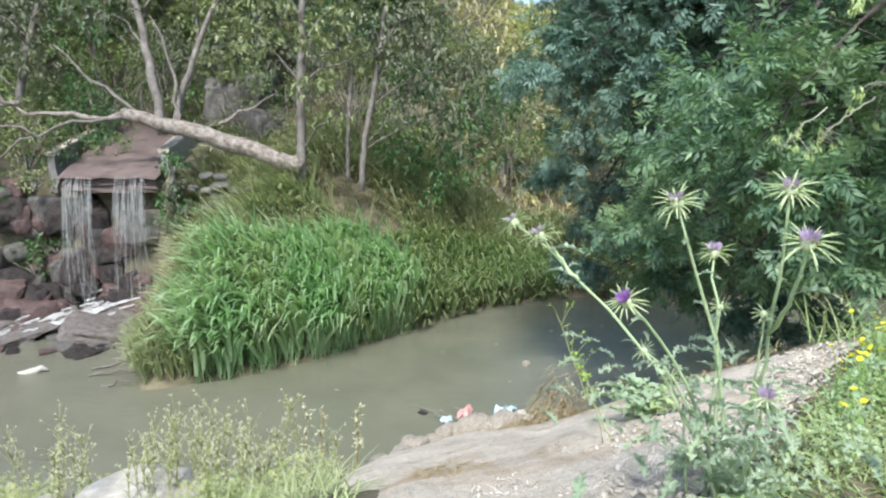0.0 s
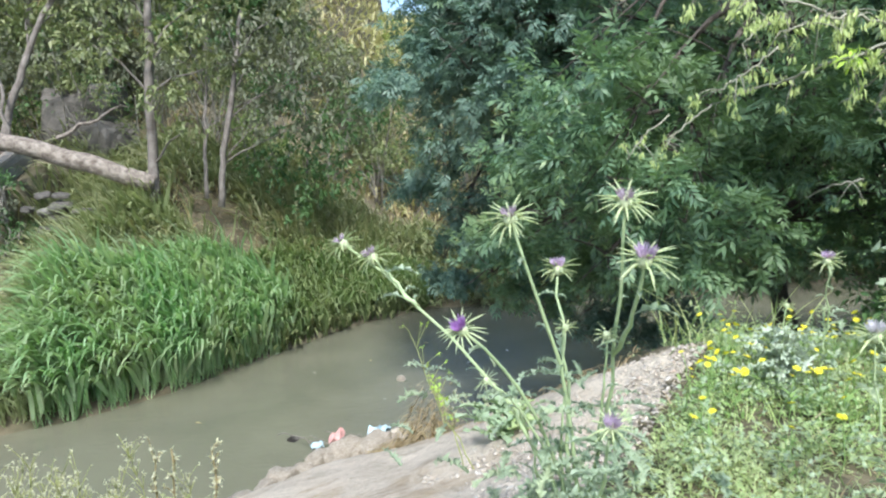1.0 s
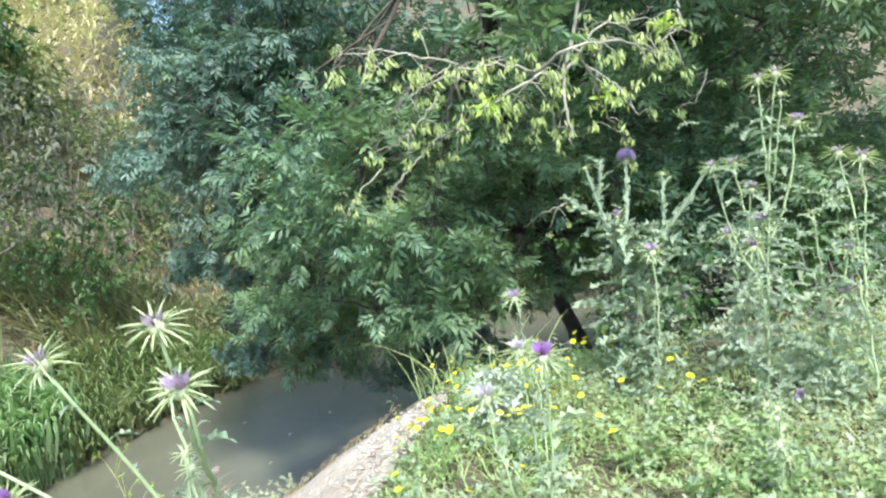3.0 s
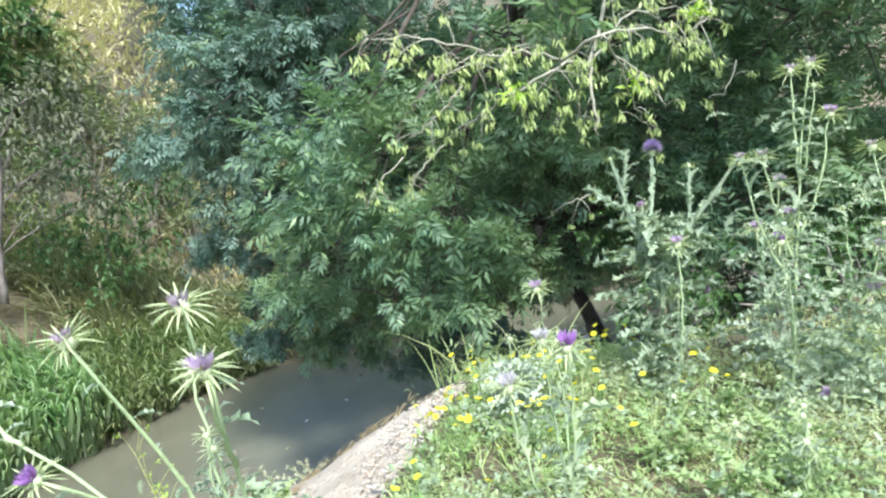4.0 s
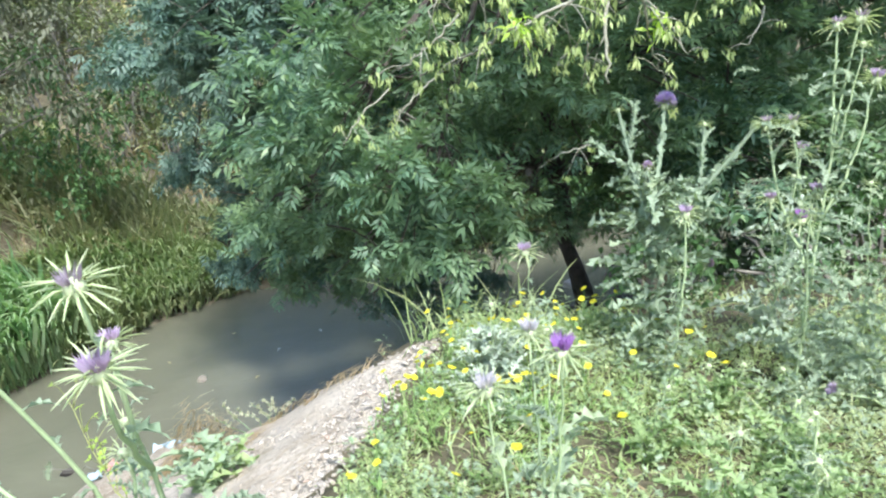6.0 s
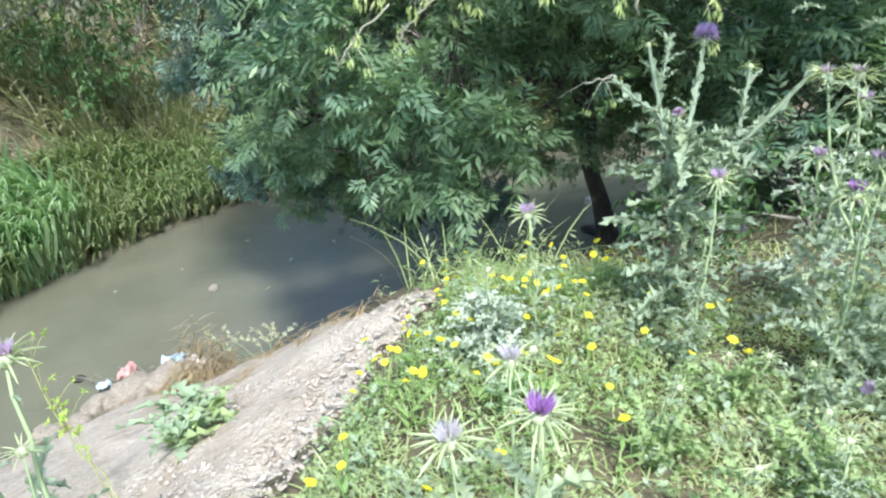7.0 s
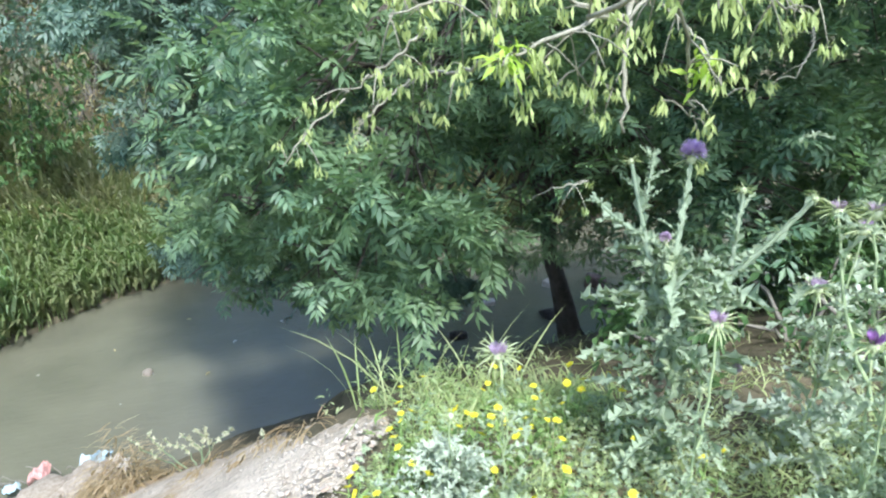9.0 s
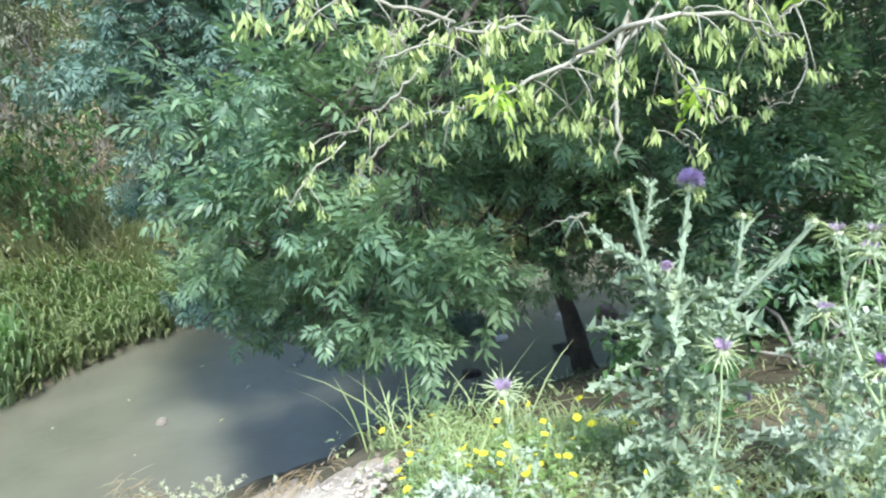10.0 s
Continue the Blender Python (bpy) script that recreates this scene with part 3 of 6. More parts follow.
def shrub(x, y, rad, material, label, seed, leaf=0.06, density=210, lift=0.6, tall=0.9, name="shrub", z=None):
    """A bush: a handful of stems from one foot, each with a ragged clump of small leaves."""
    r = np.random.RandomState(seed)
    z = float(ground_z(x, y)) if z is None else z
    root = thing(name, x, y, z, label, "shrub", "scrub on the far slope")
    clumps, wood = [], Shape()
    for q in range(7):
        a, k = r.rand() * 6.28, r.rand() ** 0.6
        c = (math.cos(a) * rad * k, math.sin(a) * rad * k, lift * rad + r.rand() * tall * rad * 1.5)
        clumps.append((*c, rad * (0.32 + 0.25 * r.rand())))
        wood.tube(curve((0.02 * q, 0, -0.05), c, (0, 0, 0.1 * rad), 5, 0.02, seed + q), [0.018, 0.005], 3)
    part("woody_base", wood.mesh("woody_base"), M_twig, root, "thin brown stems")
    part("foliage", leaf_cloud(Shape(), SCRUB_FORMS, clumps, density, leaf, seed, 0.2, 7, 0.2).mesh("foliage"), material, root)
    return root


M_scrub2 = foliage("green_scrub", [(0.0, (0.035, 0.085, 0.03)), (0.5, (0.07, 0.15, 0.05)), (1.0, (0.14, 0.24, 0.08))], 0.5, 0.3, 0.4)
M_scrub3 = foliage("grey_scrub", [(0.0, (0.09, 0.105, 0.062)), (0.5, (0.155, 0.17, 0.105)), (1.0, (0.24, 0.25, 0.165))], 0.6, 0.25, 0.3)
M_fresh = foliage("fresh_scrub", [(0.0, (0.12, 0.19, 0.05)), (0.5, (0.22, 0.31, 0.09)), (1.0, (0.38, 0.45, 0.16))], 0.5, 0.35, 0.4)
LOOKS = [(M_fresh, "yellow-green leafy bush on the far slope"), (M_olive, "olive-green scrub bush on the far slope"), (M_scrub2, "dark green bush on the far slope"), (M_scrub3, "grey-brown half-dry bush on the far slope")]
r = np.random.RandomState(21)
spots = bank_points(2800, -12, 8.5, 8.5, 17, 1.5, 7.0, 22)
chosen = []
for p in spots:
    if all(np.hypot(*(p - q)) > 0.52 for q in chosen) and not (-4.9 < p[0] < -2.3 and 9.0 < p[1] < 12.0) and not (-3.2 < p[0] < -0.4 and far_distance(*p) < 2.5) and not (-0.5 < p[0] < 3.2 and far_distance(*p) < 3.2):
        chosen.append(p)
for n, (x, y) in enumerate(chosen[:230]):
    material, label = LOOKS[r.choice(4, p=[0.12, 0.28, 0.24, 0.36])]
    shrub(x, y, 0.42 + 0.38 * r.rand(), material, label, 100 + n, 0.050 + 0.025 * r.rand(), 210, 0.5, 0.9 + 0.5 * r.rand())

for n, (x, y, rad) in enumerate([(-6.9, 9.6, 0.55), (-7.6, 9.5, 0.6), (-8.3, 9.4, 0.6), (-7.2, 10.2, 0.6), (-8.0, 10.3, 0.7), (-6.7, 10.6, 0.5), (-5.9, 10.3, 0.32), (-4.3, 9.5, 0.3), (-4.35, 9.15, 0.28), (-8.9, 9.3, 0.6), (-6.5, 9.9, 0.4), (-6.3, 10.5, 0.4), (-4.3, 10.2, 0.45), (-5.4, 12.4, 0.6), (-6.75, 9.35, 0.32), (-7.3, 9.15, 0.35), (-8.0, 9.0, 0.4), (-4.45, 9.25, 0.3), (-4.1, 9.0, 0.3), (-6.6, 9.55, 0.3), (-6.9, 11.2, 0.6), (-5.9, 12.0, 0.5), (-6.5, 11.0, 0.4)]):
    shrub(x, y, rad, M_scrub2 if n % 3 else M_olive, "green bush crowding the spillway", 300 + n, 0.07, 220, 0.4, 0.8)

for n, (x, y, z, rad) in enumerate([(-7.1, 9.0, 1.75, 0.36), (-6.55, 9.22, 1.85, 0.26), (-7.8, 8.9, 1.7, 0.42), (-8.5, 8.8, 1.7, 0.45), (-7.4, 9.2, 2.1, 0.42), (-4.45, 9.2, 1.75, 0.24), (-4.3, 9.0, 1.35, 0.26), (-8.2, 9.2, 2.2, 0.45)]):
    shrub(x, y, rad, (M_scrub2, M_olive, M_scrub3)[n % 3], "green bush hanging over the rocks by the spillway", 340 + n, 0.065, 260, 0.1, 0.5, "shrub", z)

# hazy scrub higher up the hill, beyond counting
rs = np.random.RandomState(77)
hx, hy = rs.uniform(-16, 4.5, 260), rs.uniform(13, 30, 260)
keep = (far_distance(hx, hy) > 5.5) & ((hx < -2.6) | (hx > 0.6) | (hy < 15))
hill = [(x, y, float(ground_z(x, y)) + 0.3, s) for x, y, s in zip(hx[keep], hy[keep], 0.5 + 0.7 * rs.rand(int(keep.sum())))]
for look_of, pick, tone in (("olive hill scrub", 0, M_olive), ("yellow-green hill scrub", 1, M_fresh), ("straw-coloured hill scrub", 2, M_halfdry)):
    ob = part("hill_scrub", leaf_cloud(Shape(), SCRUB_FORMS, hill[pick::3], 34, 0.19, 78 + pick, 0.1, 7, 0.2).mesh("hill_scrub"), tone)
    tagged(ob, look_of + " covering the far hillside", "scrub", kind="stuff")

# sunlit straw on the open hillside
for n in range(14):
    x, y = rs.uniform(-2.6, 0.5), rs.uniform(14.2, 17.5)
    shrub(x, y, 0.5 + 0.35 * rs.rand(), (M_scrub3, M_olive)[n % 2], "grey-green bush below the open hillside", 960 + n, 0.09, 120, 0.4, 0.8)
hx, hy = rs.uniform(-9, 5, 15000), rs.uniform(14, 36, 15000)
s = Shape()
blades(s, np.column_stack([hx, hy]), 0.42, 0.07, (0.3, 0.8, 1.2), 0.8, 79)
tagged(part("hill_grass", s.mesh("hill_grass"), foliage("bleached_grass", [(0.0, (0.42, 0.36, 0.19)), (0.6, (0.60, 0.54, 0.32)), (1.0, (0.70, 0.66, 0.42))], 0.7, 0.3, 0.2, (0.52, 0.50, 0.24))), "bleached yellow grass on the open hillside", "grass", kind="stuff")

# slim pale-trunked trees on the far slope
GUM_FORMS = [kite_leaf(0.44, 0.2, 0.3), kite_leaf(0.36, 0.1, 0.3)]


def slim_tree(path, radius, clumps, material, label, seed, bark=M_greybark, leaf=0.10, density=200):
    p = np.asarray(path, float)
    o = p[0]
    root = thing("slim_tree", *o, label, "tree", "slim trees on the far slope")
    k = np.linspace(0, 1, 14)
    pts = np.column_stack([np.interp(k, np.linspace(0, 1, len(p)), p[:, i]) for i in range(3)])
    pts[1:-1] += np.random.RandomState(seed).normal(0, 0.012, (12, 3))
    part("trunk", Shape().tube(pts - o, [radius, radius * 0.85, radius * 0.5], 8).mesh("trunk"), bark, root)
    if clumps:
        for q, (x, y, z, rad) in enumerate(clumps):
            c = np.array((x, y, z))
            a = pts[np.argmin(np.abs(pts[:, 2] - (z - 0.5)))]
            part("bough", Shape().tube(curve(a, c, (0, 0, 0.08), 7, 0.02, seed + q) - o, [radius * 0.26, 0.005], 5).mesh("bough"), bark, root)
        
        part("crown", leaf_cloud(Shape(), GUM_FORMS, [(x - o[0], y - o[1], z - o[2], rad) for x, y, z, rad in clumps], density, leaf, seed, 0.3, 7, 0.2).mesh("crown"), material, root)
    return root


slim_tree([(-2.62, 9.6, 1.9), (-2.58, 9.62, 3.4), (-2.5, 9.7, 5.4)], 0.07, [(-2.2, 9.5, 4.0, 0.4), (-2.9, 9.6, 4.6, 0.5), (-1.9, 9.8, 4.5, 0.5), (-2.4, 9.8, 5.2, 0.6), (-1.6, 9.8, 3.7, 0.4), (-2.3, 9.3, 3.3, 0.3), (-3.2, 9.5, 3.9, 0.4), (-2.0, 9.4, 2.9, 0.25)],
          M_olive, "slim pale-trunked tree with sparse olive leaves on the far bank", 31)
slim_tree([(-1.75, 9.55, 1.8), (-1.68, 9.6, 2.6), (-1.52, 9.7, 3.4), (-1.4, 9.9, 4.4)], 0.045, [(-1.3, 9.7, 3.6, 0.4), (-1.6, 9.9, 4.2, 0.5), (-0.9, 9.9, 4.3, 0.45), (-0.8, 9.9, 3.5, 0.4), (-1.2, 9.7, 2.9, 0.35), (-0.6, 10.2, 2.9, 0.35), (-0.2, 10.6, 3.6, 0.4)],
          M_scrub3, "thin leaning sapling with a pale stem on the far bank", 37)
slim_tree([(-2.0, 9.8, 1.9), (-1.98, 9.85, 2.8), (-1.95, 10.0, 3.6)], 0.03, [(-2.0, 10.0, 3.6, 0.35)], M_olive, "thin upright sapling with a pale stem on the far bank", 41)
slim_tree([(-4.75, 9.75, 2.6), (-4.85, 9.8, 3.3), (-5.1, 10.0, 4.2), (-5.5, 10.2, 5.4)], 0.075, [(-5.6, 10.0, 4.4, 0.5), (-4.6, 10.2, 4.9, 0.5), (-6.0, 10.3, 5.2, 0.6)],
          M_scrub3, "forked grey tree growing beside the chute", 43)
slim_tree([(-4.6, 9.75, 2.6), (-4.45, 9.85, 3.2), (-4.2, 10.0, 4.0), (-3.6, 10.3, 5.2)], 0.055, [(-4.3, 10.2, 4.3, 0.4), (-3.5, 10.2, 5.0, 0.5), (-3.9, 10.4, 4.5, 0.4)],
          M_olive, "bare-limbed grey tree beside the chute", 47)
slim_tree([(-7.6, 10.5, 3.0), (-7.4, 10.6, 4.0), (-7.0, 10.9, 5.5)], 0.07, [(-7.4, 10.4, 4.4, 0.6), (-6.6, 10.6, 4.9, 0.6), (-8.2, 10.6, 4.6, 0.6), (-7.2, 10.2, 3.8, 0.45), (-8.6, 10.4, 3.8, 0.5)],
          M_scrub3, "grey-leaved tree above the falling water", 53)
slim_tree([(-0.9, 11.2, 1.2), (-0.8, 11.2, 2.2), (-0.8, 11.2, 3.2)], 0.022, [(-0.8, 10.8, 2.6, 0.5), (-0.4, 10.9, 2.9, 0.4), (-1.1, 11.0, 3.4, 0.5), (-0.6, 10.6, 2.1, 0.4), (-0.9, 10.5, 1.7, 0.35), (-0.2, 10.9, 2.2, 0.4), (0.1, 11.3, 3.2, 0.5), (-1.3, 10.6, 2.3, 0.4)],
          M_scrub2, "leafy green tree at the bend of the creek", 59)

# bushy trees overhanging the shaded reach downstream
rb = np.random.RandomState(65)
for n, (x, y) in enumerate([(6.6, 11.7), (7.7, 11.6), (8.8, 11.9), (10.2, 12.3)]):
    z = float(ground_z(x, y)) - 0.1
    cl = [(x + rb.normal(0, 0.45), y - 0.5 + rb.normal(0, 0.45), 0.45 + 2.9 * (q + rb.rand()) / 10, 0.42 + 0.25 * rb.rand()) for q in range(10)]
    slim_tree([(x, y, z), (x + 0.1, y - 0.1, z + 1.4), (x - 0.1, y - 0.2, z + 2.6)], 0.08, cl, M_scrub2, "dark bushy tree overhanging the shaded creek", 760 + n, M_bark, 0.12, 150)

# taller trees along the top of the slope
rt = np.random.RandomState(63)
for n, (x, y) in enumerate([(-9.5, 12.5), (-7.8, 13.2), (-6.2, 14.0), (-4.6, 13.4), (-3.0, 14.2), (-11.0, 14.5), (-8.6, 16.0), (-5.2, 16.5), (-2.3, 15.0), (-12.5, 11.5), (5.2, 12.6), (6.4, 12.2), (7.8, 13.0), (9.5, 12.8), (6.9, 14.5)]):
    z = float(ground_z(x, y)) - 0.1
    h = 2.6 + 1.6 * rt.rand()
    cl = [(x + rt.normal(0, 0.55), y + rt.normal(0, 0.5), z + h * (0.3 + 0.75 * rt.rand()), 0.5 + 0.4 * rt.rand()) for q in range(9)]
    slim_tree([(x, y, z), (x + 0.1 * rt.normal(), y, z + h * 0.6), (x + 0.25 * rt.normal(), y, z + h)], 0.08, cl, (M_scrub3, M_scrub2, M_olive)[n % 3], "hazy grey-green tree at the top of the far slope", 700 + n, M_greybark, 0.17, 90)

# fallen log and dead branches over the chute
log = thing("fallen_log", -2.6, 9.55, 2.1, "pale weathered fallen tree trunk lying across the bank", "log")
o = np.array((-2.6, 9.55, 2.1))
part("trunk", Shape().tube(curve((-2.6, 9.55, 2.12), (-5.2, 9.5, 2.9), (0, 0, 0.06), 16, 0.012, 3) - o, [0.11, 0.125, 0.11, 0.08], 12).mesh("trunk"), M_palebark, log)
for n, (a, e, bow, w) in enumerate([((-5.1, 9.5, 2.88), (-6.9, 9.2, 3.1), (0, 0, -0.12), 0.05), ((-6.6, 9.25, 3.05), (-7.7, 9.1, 3.0), (0, 0, 0.08), 0.04),
                                    ((-6.7, 9.2, 3.05), (-7.1, 9.1, 3.6), (-0.1, 0, 0.05), 0.03), ((-4.6, 9.5, 2.75), (-6.3, 9.7, 3.9), (0, 0, -0.1), 0.03),
                                    ((-5.2, 9.45, 2.85), (-7.3, 8.9, 2.0), (0.1, 0, 0.25), 0.025), ((-6.3, 9.1, 2.6), (-7.8, 8.9, 2.75), (0, 0, 0.08), 0.018),
                                    ((-4.4, 9.6, 2.7), (-4.9, 9.9, 4.3), (0.1, 0, 0), 0.03), ((-3.9, 9.8, 2.75), (-3.0, 10.0, 3.15), (0, 0, 0.02), 0.03)]):
    part("dead_branch", Shape().tube(curve(a, e, bow, 10, 0.03, n) - o, [w, w * 0.75, w * 0.3], 6).mesh("dead_branch"), M_palebark if n < 3 or n == 7 else M_greybark, log, "bare grey dead branch")

# ---- chute, falling water, rocks ----
M_chute = solid("stained_concrete", (0.08, 0.06, 0.052), (0.16, 0.12, 0.105), 2.5, 0.6, 0.5, 0.02)
M_kerb = solid("kerb_stone", (0.33, 0.28, 0.215), (0.56, 0.49, 0.40), 5.0, 0.9, 0.7, 0.03, 0.2, 7.0, 20.0)
M_wall = solid("grey_wall", (0.20, 0.19, 0.17), (0.33, 0.31, 0.28), 1.8, 0.9, 0.4, 0.02)


def block(name, x0, x1, y0, y1, z0, z1, material, parent=None, label="", tilt=0.0, chip=0.01, seed=0, whole=False):
    """A cast block with chipped edges, its top (or the whole of it) tilted along y."""
    b = bmesh.new()
    bmesh.ops.create_cube(b, size=1)
    bmesh.ops.subdivide_edges(b, edges=b.edges, cuts=5, use_grid_fill=True)
    r = np.random.RandomState(seed)
    for v in b.verts:
        y = v.co.y
        v.co = Vector((x0 + (v.co.x + 0.5) * (x1 - x0), y0 + (y + 0.5) * (y1 - y0), z0 + (v.co.z + 0.5) * (z1 - z0) + tilt * (y + 0.5) * (whole or v.co.z > 0)))
        v.co += Vector(r.normal(0, chip, 3)) + Vector((-0.2 * max(0.0, v.co.y - 9.3), 0, 0))
    return part(name, b, material, parent, label, smooth=False)


chute = thing("spillway", 0, 0, 0, "stained concrete spillway chute emptying into the creek", "spillway")
block("floor_slab", -6.14, -4.66, 9.3, 11.8, 1.78, 1.97, M_chute, chute, "brown stained chute floor", 0.74, 0.012, 1)
for n, (x, y0, y1, z) in enumerate([(-6.45, 9.6, 11.2, 2.30), (-4.70, 9.65, 11.2, 2.34)]):
    wall = block("side_wall", x, x + 0.12, y0, y1, 1.75, z, M_wall, chute, "grey concrete side wall", 0.36, 0.008, 2 + n)
    block("coping", x - 0.02, x + 0.14, y0 - 0.02, y1, z + 0.002, z + 0.045, M_kerb, wall, "pale worn concrete coping", 0.36, 0.004, 5 + n, True)
M_runoff, t, p = shader("brown_runoff")
t.links.new(ramp(t, noise_out(t, 3.0), [(0.3, (0.115, 0.083, 0.075)), (0.7, (0.20, 0.15, 0.135))]), p.inputs["Base Color"])
p.inputs["Roughness"].default_value = 0.25
bumped(t, p, noise_out(t, 9.0), 0.3, 0.03)
b = bmesh.new()
bmesh.ops.create_grid(b, x_segments=16, y_segments=24, size=1)
for v in b.verts:
    yy = 9.22 + (v.co.y + 1) * 1.25
    v.co = Vector((-5.4 - 0.2 * max(0.0, yy - 9.3) + v.co.x * 0.76, yy, 2.0 + 0.305 * (yy - 9.25) + 0.012 * math.sin(9 * v.co.x + 7 * yy)))
part("runoff", b, M_runoff, chute, "thin sheet of brown running water")

M_fall, t, p = shader("falling_water")
p.inputs["IOR"].default_value = 1.33
p.inputs["Base Color"].default_value = (0.75, 0.76, 0.72, 1)
p.inputs["Roughness"].default_value = 0.2
t.links.new(ramp(t, noise_out(t, 14.0), [(0.3, (0.36, 0.36, 0.33)), (0.7, (0.62, 0.62, 0.59))]), p.inputs["Base Color"])
fall = thing("waterfall", -5.6, 9.2, 0.0, "two thin white curtains of water falling from the spillway lip", "waterfall")
o = np.array((-5.6, 9.2, 0.0))
r = np.random.RandomState(5)
for lo, hi in ((-5.98, -5.60), (-5.20, -4.80)):
    s = Shape()
    for n in range(210):
        x = lo + (hi - lo) * (0.5 + 0.5 * math.sin(r.uniform(-1.57, 1.57)) if n % 2 else r.rand())
        z1 = 2.03 - 1.7 * r.rand() ** 1.8 if n % 3 else r.uniform(1.6, 2.03)
        z0 = max(0.05, z1 - r.uniform(0.15, 0.8))
        zz = np.linspace(z1, z0, 8)
        yy = 9.22 - 0.16 * np.sqrt(np.maximum(0, 2.03 - zz)) + r.normal(0, 0.015)
        xx = x + (x - (lo + hi) / 2) * 0.12 * (2.03 - zz) + r.normal(0, 0.008, 8).cumsum()
        s.tube(np.column_stack([xx, yy, zz]) - o, [0.0008, 0.0022, 0.0018, 0.0006], 3)
    part("curtain", s.mesh("curtain"), M_fall, fall)


def rock_mesh(seed, flat=0.7, sub=3, rough=0.25):
    b = bmesh.new()
    bmesh.ops.create_icosphere(b, subdivisions=sub, radius=1)
    off = Vector((seed * 3.1, seed * 1.7, seed * 0.9))
    for v in b.verts:
        c = v.co.copy()
        v.co *= 1 + rough * 1.6 * noise.noise(c * 0.9 + off) + rough * 0.8 * abs(noise.noise(c * 1.9 + off)) + rough * 0.3 * noise.noise(c * 5 + off)
        v.co = Vector([0.72 * math.tanh(1.6 * q) + 0.28 * q for q in v.co])
        v.co.z *= flat
    me = bpy.data.meshes.new("rock")
    b.to_mesh(me)
    b.free()
    return me


def rock(x, y, z, rad, material, label, seed, flat=0.7, name="rock", group="rocks below the spillway"):
    ob = part(name, rock_mesh(seed, flat, 3 if rad < 0.5 else 4, 0.42), material, None, "", seed % 4 == 0)
    ob.matrix_basis = pose(x, y, z, 10 * math.sin(seed), 12 * math.cos(seed * 2), 57 * seed) @ Matrix.Diagonal((rad, rad * (0.8 + 0.2 * math.sin(seed)), rad, 1))
    return tagged(ob, label, "rock", group)


M_greyrock = solid("grey_rock", (0.13, 0.12, 0.105), (0.24, 0.22, 0.19), 3.0, 0.9, 0.8, 0.05)
M_earth = solid("grey_earth", (0.10, 0.092, 0.08), (0.20, 0.18, 0.155), 1.6, 0.95, 0.7, 0.05)
rock(-4.75, 12.7, 3.1, 0.62, M_earth, "bare grey earth face in the bank behind the log", 543, 1.0, "earth_face", "earth faces behind the log")
rock(-4.25, 12.5, 2.7, 0.5, M_earth, "bare grey earth face in the bank behind the log", 549, 0.8, "earth_face", "earth faces behind the log")
M_redrock = solid("red_rock", (0.07, 0.045, 0.04), (0.16, 0.105, 0.09), 4.0, 0.6, 0.6, 0.02)
r = np.random.RandomState(9)
for n in range(34):
    x, k = r.uniform(-9.0, -6.2), r.rand()
    y = 8.55 + 0.75 * k + 0.1 * r.rand()
    rock(x, y, 0.05 + 1.2 * k * np.clip((-6.0 - x) / 2, 0.1, 1), 0.14 + 0.2 * r.rand(), (M_darkrock, M_darkrock, M_redrock)[n % 3],
         ("wet dark boulder below the spillway", "wet black boulder below the spillway", "reddish-brown boulder below the spillway")[n % 3], n + 1)
for n in range(70):
    x, z = r.uniform(-8.4, -4.8), r.uniform(0.1, 1.85)
    fy = np.interp(x, [p[0] for p in FAR], [p[1] for p in FAR])
    if not (-6.35 < x < -4.3 and z > 1.55):
        rock(x, fy + 0.10 + 0.16 * z, z, 0.16 + 0.16 * r.rand(), (M_darkrock, M_redrock, M_greyrock)[n % 3], ("wet dark rock in the bank below the spillway", "brown rock in the bank below the spillway", "grey rock in the bank below the spillway")[n % 3], n + 400, 0.8)
for n in range(16):
    x, y = r.uniform(-6.4, -4.7), r.uniform(8.75, 9.25)
    rock(x, y, 0.05 + 0.55 * (y - 8.7), 0.09 + 0.1 * r.rand(), (M_darkrock, M_redrock)[n % 2], ("wet black boulder below the spillway", "reddish-brown boulder below the spillway")[n % 2], n + 30)
for n in range(90):
    x, y = r.uniform(-8.4, -4.5), r.uniform(7.4, 9.1)
    rock(x, y, 0.0, 0.05 + 0.13 * r.rand(), (M_darkrock, M_redrock, M_greyrock)[n % 3], ("small wet dark stone in the pool", "small reddish stone in the pool", "small pale stone in the pool")[n % 3], n + 60, 0.5)
for n in range(18):
    rock(-4.2 + 0.9 * r.rand(), 9.25 + 0.4 * r.rand(), 1.55 + 0.5 * r.rand(), 0.06 + 0.09 * r.rand(), M_greyrock if n % 3 else M_wall, "broken pale stone slab in the rubble by the log", n + 120, 0.35, "rubble_stone", "rubble by the log")
# white foam running over the stones
M_foam = solid("foam", (0.34, 0.325, 0.30), (0.60, 0.59, 0.56), 30.0, 0.6, 0.6, 0.01)
s = Shape()
M_bar = solid("gravel_bar", (0.17, 0.14, 0.12), (0.36, 0.31, 0.27), 9.0, 0.7, 1.0, 0.04)
for n, (x, y, rad) in enumerate([(-6.0, 8.45, 0.85), (-7.0, 8.3, 0.9), (-6.4, 7.9, 0.7), (-7.9, 8.2, 0.9)]):
    rock(x, y, -0.03, rad, M_bar, "low wet gravel bar below the falls", 520 + n, 0.10, "gravel_bar", "gravel bars below the falls")
rock(-4.85, 8.42, -0.02, 0.72, M_bar, "raised brown gravel bar beside the running foam", 531, 0.26, "gravel_bar", "gravel bars below the falls")
